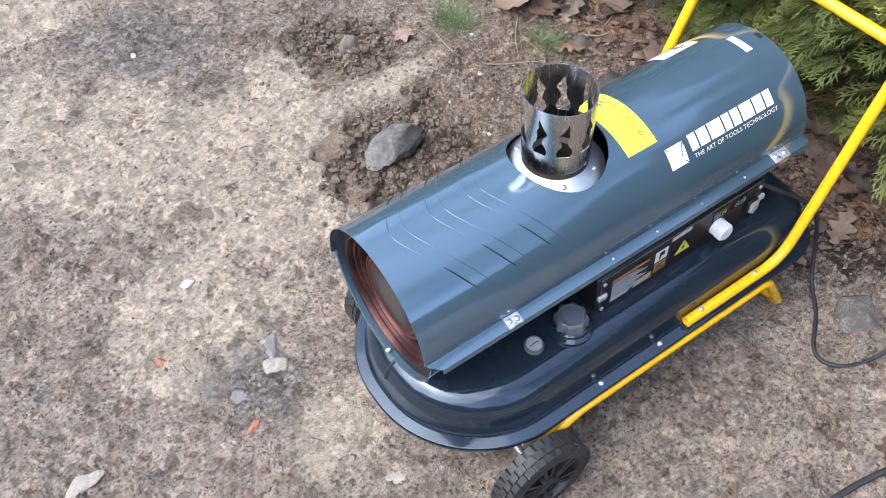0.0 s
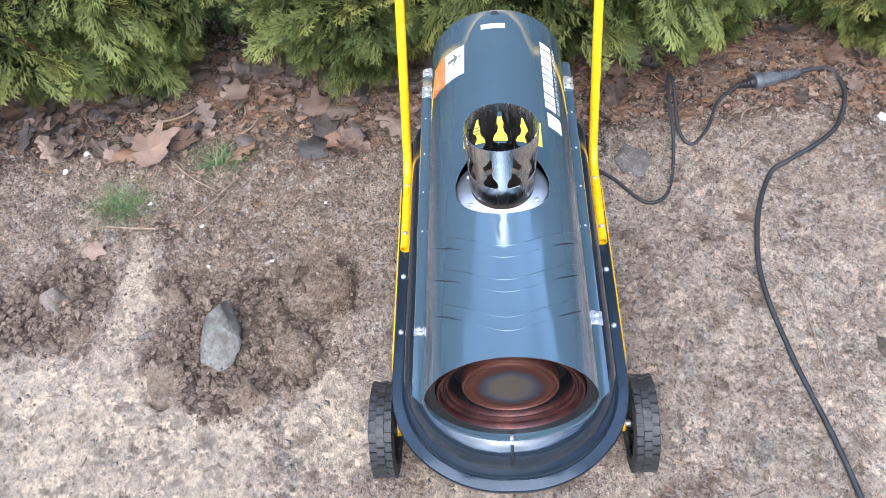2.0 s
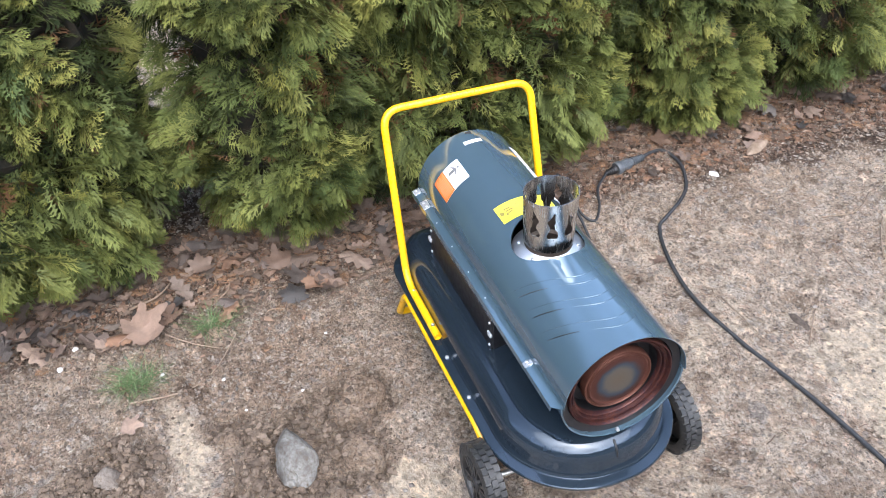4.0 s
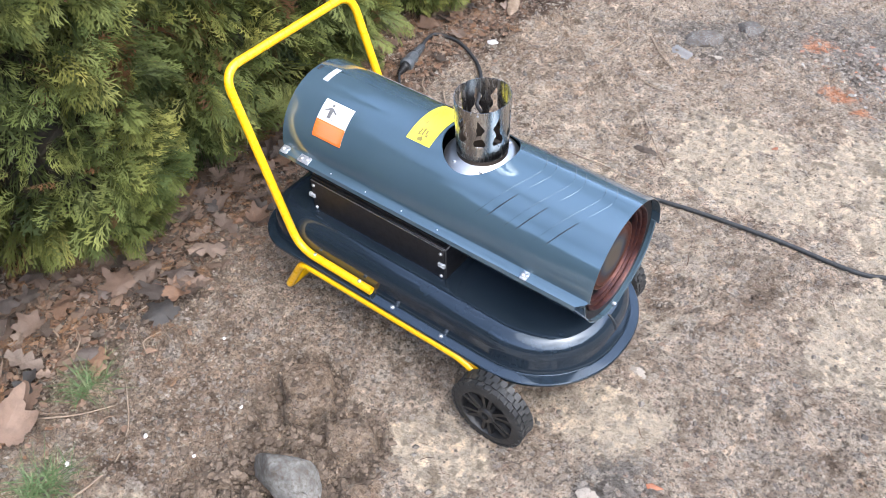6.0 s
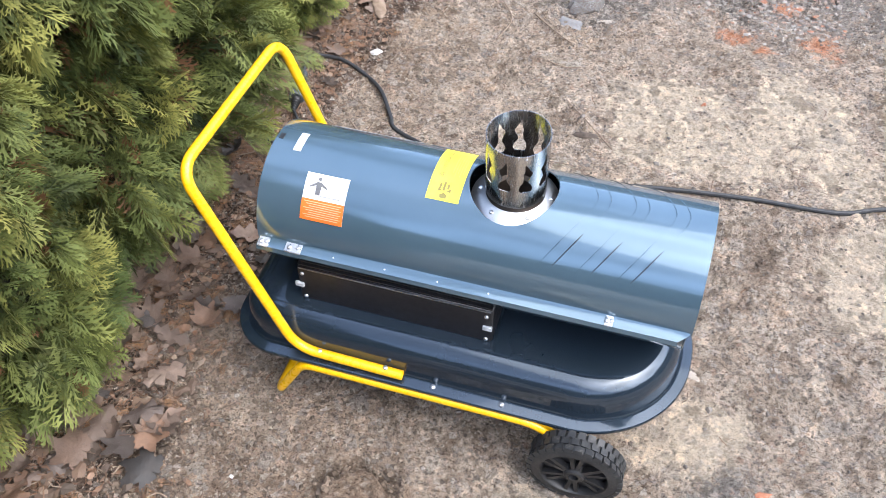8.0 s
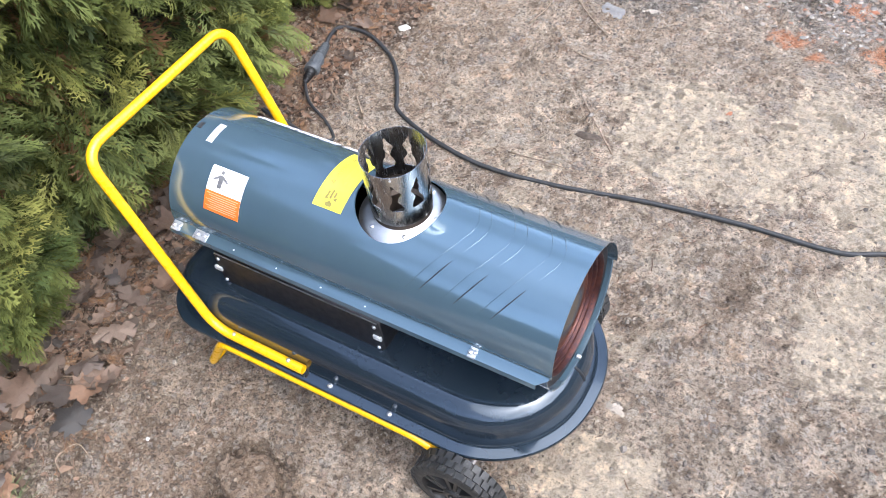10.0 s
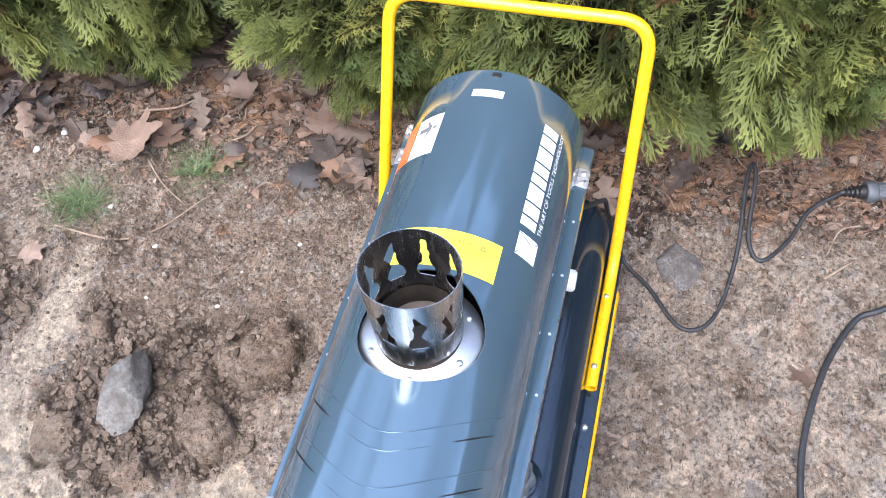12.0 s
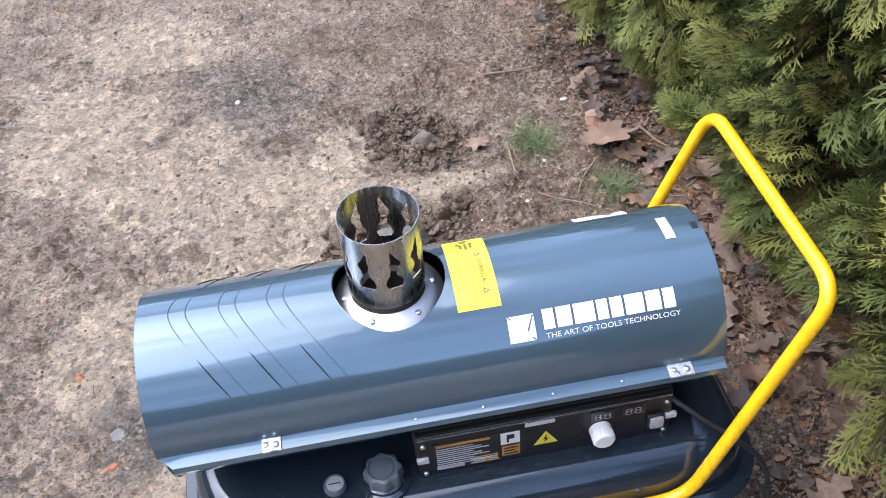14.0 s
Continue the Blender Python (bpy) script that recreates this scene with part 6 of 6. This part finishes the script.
def leaf_mesh(seed):
    """A dried leaf, cupped and curled, with its stalk: maple with five toothed lobes, or oak with round ones."""
    rng = random.Random(seed)
    oak = seed % 2 == 1
    lobes = [(90, 1.0, 22), (38, 0.92, 21), (142, 0.92, 21), (-14, 0.66, 20), (194, 0.66, 20)]
    rim = []
    n = 80
    for i in range(n):
        a = -90 + 360 * i / n
        r = 0.36
        for la, ll, lw in lobes:
            d = (a - la + 180) % 360 - 180
            t = abs(d) / (lw * 1.7)
            if t < 1:
                tooth = 0.10 * math.sin(t * 9.5 + 0.6) * (1 if t > 0.12 else 0)
                r = max(r, 0.36 + (ll - 0.36) * (1 - t ** 1.05) + tooth * ll * (1 - 0.7 * t))
        d = (a + 90 + 180) % 360 - 180
        if abs(d) < 14:
            r *= 0.55 + 0.45 * abs(d) / 14
        if oak:
            u = (1 - math.cos(radians(a + 90))) / 2
            wide = 0.44 * math.sin(math.pi * min(1.0, 0.06 + 0.94 * u)) ** 0.7 * (0.74 + 0.30 * math.cos(2 * math.pi * 3.6 * u + 0.4)) + 0.03
            rim.append((math.copysign(wide, math.cos(radians(a))) * rng.uniform(0.92, 1.08) * min(1.0, abs(math.cos(radians(a))) * 6), -0.85 + 1.75 * u))
            continue
        r *= rng.uniform(0.90, 1.06)
        rim.append((r * math.cos(radians(a)), r * math.sin(radians(a))))
    cup, tw, ph = rng.uniform(0.05, 0.42), rng.uniform(-0.30, 0.30), rng.uniform(0, 6)
    fold = rng.uniform(0.0, 0.22)

    def lifted(x, y):
        rr = x * x + y * y
        return (x * (1 - 0.12 * rr), y * (1 - 0.10 * rr), cup * rr + tw * x * y + fold * abs(x) + 0.06 * math.sin(5 * x + ph) + 0.05 * math.sin(6 * y + 2 * ph) + 0.05)

    v, f = [lifted(0, 0)], []
    for k in (0.33, 0.66, 1.0):
        v += [lifted(x * k, y * k) for x, y in rim]
    for i in range(n):
        j = (i + 1) % n
        f.append((0, 1 + i, 1 + j))
        for q in (0, 1):
            f.append((1 + q * n + i, 1 + (q + 1) * n + i, 1 + (q + 1) * n + j, 1 + q * n + j))
    b = len(v)
    sv, sf = tube(spline([(0, -0.15, lifted(0, -0.15)[2]), (0.03, -0.5, 0.08), (0.10, -0.85, 0.05)], 4), 0.013, 4)
    v += [tuple(p) for p in sv]
    f += [tuple(b + k for k in q) for q in sf]
    me = bpy.data.meshes.new("fallen_leaf")
    me.from_pydata(v, [], f)
    me.materials.append(LEAF)
    me.shade_smooth()
    return me


LEAVES = [leaf_mesh(100 + k) for k in range(14)]


def leaf(x, y, size, turn, k, tip=0.0, lift=0.004, label="dry brown leaf on leaf litter"):
    ob = new("fallen_leaf", LEAVES[k % len(LEAVES)])
    ob.matrix_basis = Matrix.Translation((x, y, height(x, y) + lift + (0.22 * size if abs(tip) > 90 else 0.0) + 0.35 * size * abs(math.sin(radians(tip))))) @ Matrix.Rotation(radians(turn), 4, "Z") @ Matrix.Rotation(radians(tip), 4, "X") @ Matrix.Scale(size, 4)
    return tagged(ob, label, "leaf", "fallen leaves")


def twig(points, r, label):
    t = tube(spline([(x, y, height(x, y) + r + z) for x, y, z in points], 6), r, 7, True, lambda s: 1.1 - 0.6 * s)
    ob = mesh_object("twig", t[0], t[1], TWIG, True)
    return tagged(ob, label, "twig")


def own_mesh(ob, material):
    ob.data = ob.data.copy()
    ob.data.materials[0] = material


own_mesh(leaf(0.690, 1.005, 0.122, 200, 0, 4, 0.014, "large pale brown maple leaf lying on the soil"), TAN_LEAF)
own_mesh(leaf(0.335, 1.078, 0.050, 160, 2, -6, 0.008, "small tan maple leaf on bare soil"), TAN_LEAF)
leaf(0.386, -0.628, 0.045, 40, 2, 3, 0.003, "small grey-brown leaf beside a black cable")
leaf(0.80, -0.86, 0.045, 70, 3, 5, 0.006)
twig([(0.263, -1.437, 0.002), (0.19, -1.36, 0.005), (0.105, -1.294, 0.003)], 0.0032, "thin dark twig on the soil")
twig([(0.158, -1.179, 0.002), (0.10, -1.168, 0.004), (0.049, -1.169, 0.002)], 0.0025, "thin dark twig on the soil")
twig([(0.147, -0.702, 0.002), (0.036, -0.704, 0.004), (-0.096, -0.713, 0.002)], 0.002, "thin pale stalk on the soil")
leaf(0.86, -1.33, 0.060, 120, 4, -5, 0.006)
rng = random.Random(77)
for k in range(285):
    y = rng.uniform(-0.2, 2.4) if k < 235 else rng.uniform(-2.2, -0.3)
    inner = 0.22 if y > 0 else 0.13
    x = 0.97 - abs(rng.gauss(0, inner)) + rng.uniform(0, 0.16)
    if y < -0.3 and x < 0.70:
        x = 0.72 + 0.3 * rng.random()
    if x < 0.62 and y < 0.35:
        x += 0.25
    if x < 0.66:
        x = 0.68 + 0.3 * rng.random()
    if math.hypot(x - 0.88, y + 0.80) < 0.17:
        y -= 0.35
    leaf(x, y, rng.uniform(0.035, 0.080), rng.uniform(0, 360), rng.randrange(14), rng.gauss(0, 14) + (180 if rng.random() < 0.35 else 0), 0.004 + 0.012 * rng.random())


twig([(0.422, 1.065, 0.004), (0.416, 0.954, 0.003), (0.423, 0.879, 0.004), (0.473, 0.808, 0.006), (0.559, 0.742, 0.010), (0.590, 0.725, 0.004)], 0.0034, "thin bent grey-brown twig on the soil")
twig([(0.655, 0.931, 0.012), (0.592, 0.862, 0.010), (0.547, 0.786, 0.006)], 0.0028, "thin bent twig beside a grass tuft")
twig([(0.609, 0.638, 0.004), (0.649, 0.616, 0.012), (0.624, 0.568, 0.010), (0.569, 0.580, 0.006)], 0.0028, "thin curled twig on the soil")
twig([(0.425, 1.417, 0.004), (0.53, 1.420, 0.010), (0.639, 1.432, 0.008)], 0.0045, "dark stick lying on the soil")
twig([(0.541, 1.670, 0.004), (0.55, 1.60, 0.006), (0.559, 1.525, 0.004)], 0.003, "pale thin twig on the soil")
twig([(0.22, 1.02, 0.003), (0.28, 1.03, 0.008), (0.31, 1.05, 0.006)], 0.0016, "leaf stalk on bare soil")
twig([(0.80, 1.02, 0.01), (0.83, 0.93, 0.014), (0.88, 0.88, 0.01)], 0.004, "short pale twig on leaf litter")
twig([(0.62, -0.66, 0.004), (0.68, -0.72, 0.006)], 0.004, "short dry twig beside the cable")
twig([(0.98, -1.05, 0.01), (1.04, -1.32, 0.02)], 0.006, "dry stick at the foot of the hedge")
twig([(0.24, -0.86, 0.002), (0.30, -0.95, 0.004)], 0.0015, "thin dark twig on the soil")
twig([(-0.12, -0.82, 0.002), (-0.02, -0.92, 0.003), (0.06, -1.01, 0.003)], 0.002, "thin dark twig on the soil")
twig([(0.35, -1.25, 0.003), (0.33, -1.38, 0.006), (0.40, -1.50, 0.004)], 0.003, "thin dark twig on the soil")
for k in range(26):
    x, y, a, l = 0.70 + 0.4 * rng.random(), rng.uniform(-1.8, 2.2), rng.uniform(0, 6.28), rng.uniform(0.04, 0.13)
    twig([(x, y, 0.004), (x + 0.5 * l * math.cos(a), y + 0.5 * l * math.sin(a), 0.012), (x + l * math.cos(a + 0.3), y + l * math.sin(a + 0.3), 0.005)], rng.uniform(0.0012, 0.003), "short dry twig in leaf litter")
bark = stone("bark_piece", (0.796, -1.314, 1.4), (0.070, 0.024, 0.011), 12.0, TWIG, "long pale piece of dry bark beside the hedge", "bark", turn=-60)


def tuft(x, y, count, l, seed, label):
    rr = random.Random(seed)
    v, f = [], []
    for _ in range(count):
        a, q = rr.uniform(0, 6.28), l * rr.uniform(0.5, 1.1)
        bx, by = x + rr.gauss(0, 0.020), y + rr.gauss(0, 0.026)
        w, lean, i = rr.uniform(0.0010, 0.0018), rr.uniform(0.55, 1.05), len(v)
        dx, dy = math.cos(a), math.sin(a)
        z0 = height(bx, by) - 0.002
        for t in (0.0, 0.35, 0.7, 1.0):
            px, py = bx + dx * q * lean * t ** 1.3, by + dy * q * lean * t ** 1.3
            pz = z0 + q * (1 - 0.55 * lean) * (t - 0.55 * lean * t * t)
            ww = w * (1 - 0.85 * t)
            v += [(px - dy * ww, py + dx * ww, pz), (px + dy * ww, py - dx * ww, pz)]
        for k in range(3):
            f.append((i + 2 * k, i + 2 * k + 1, i + 2 * k + 3, i + 2 * k + 2))
    return tagged(mesh_object("grass_tuft", v, f, GRASS), label, "grass")


tuft(0.497, 1.040, 170, 0.120, 1, "small tuft of green grass on bare soil")
tuft(0.655, 0.792, 130, 0.105, 2, "thin tuft of grey-green grass among twigs")
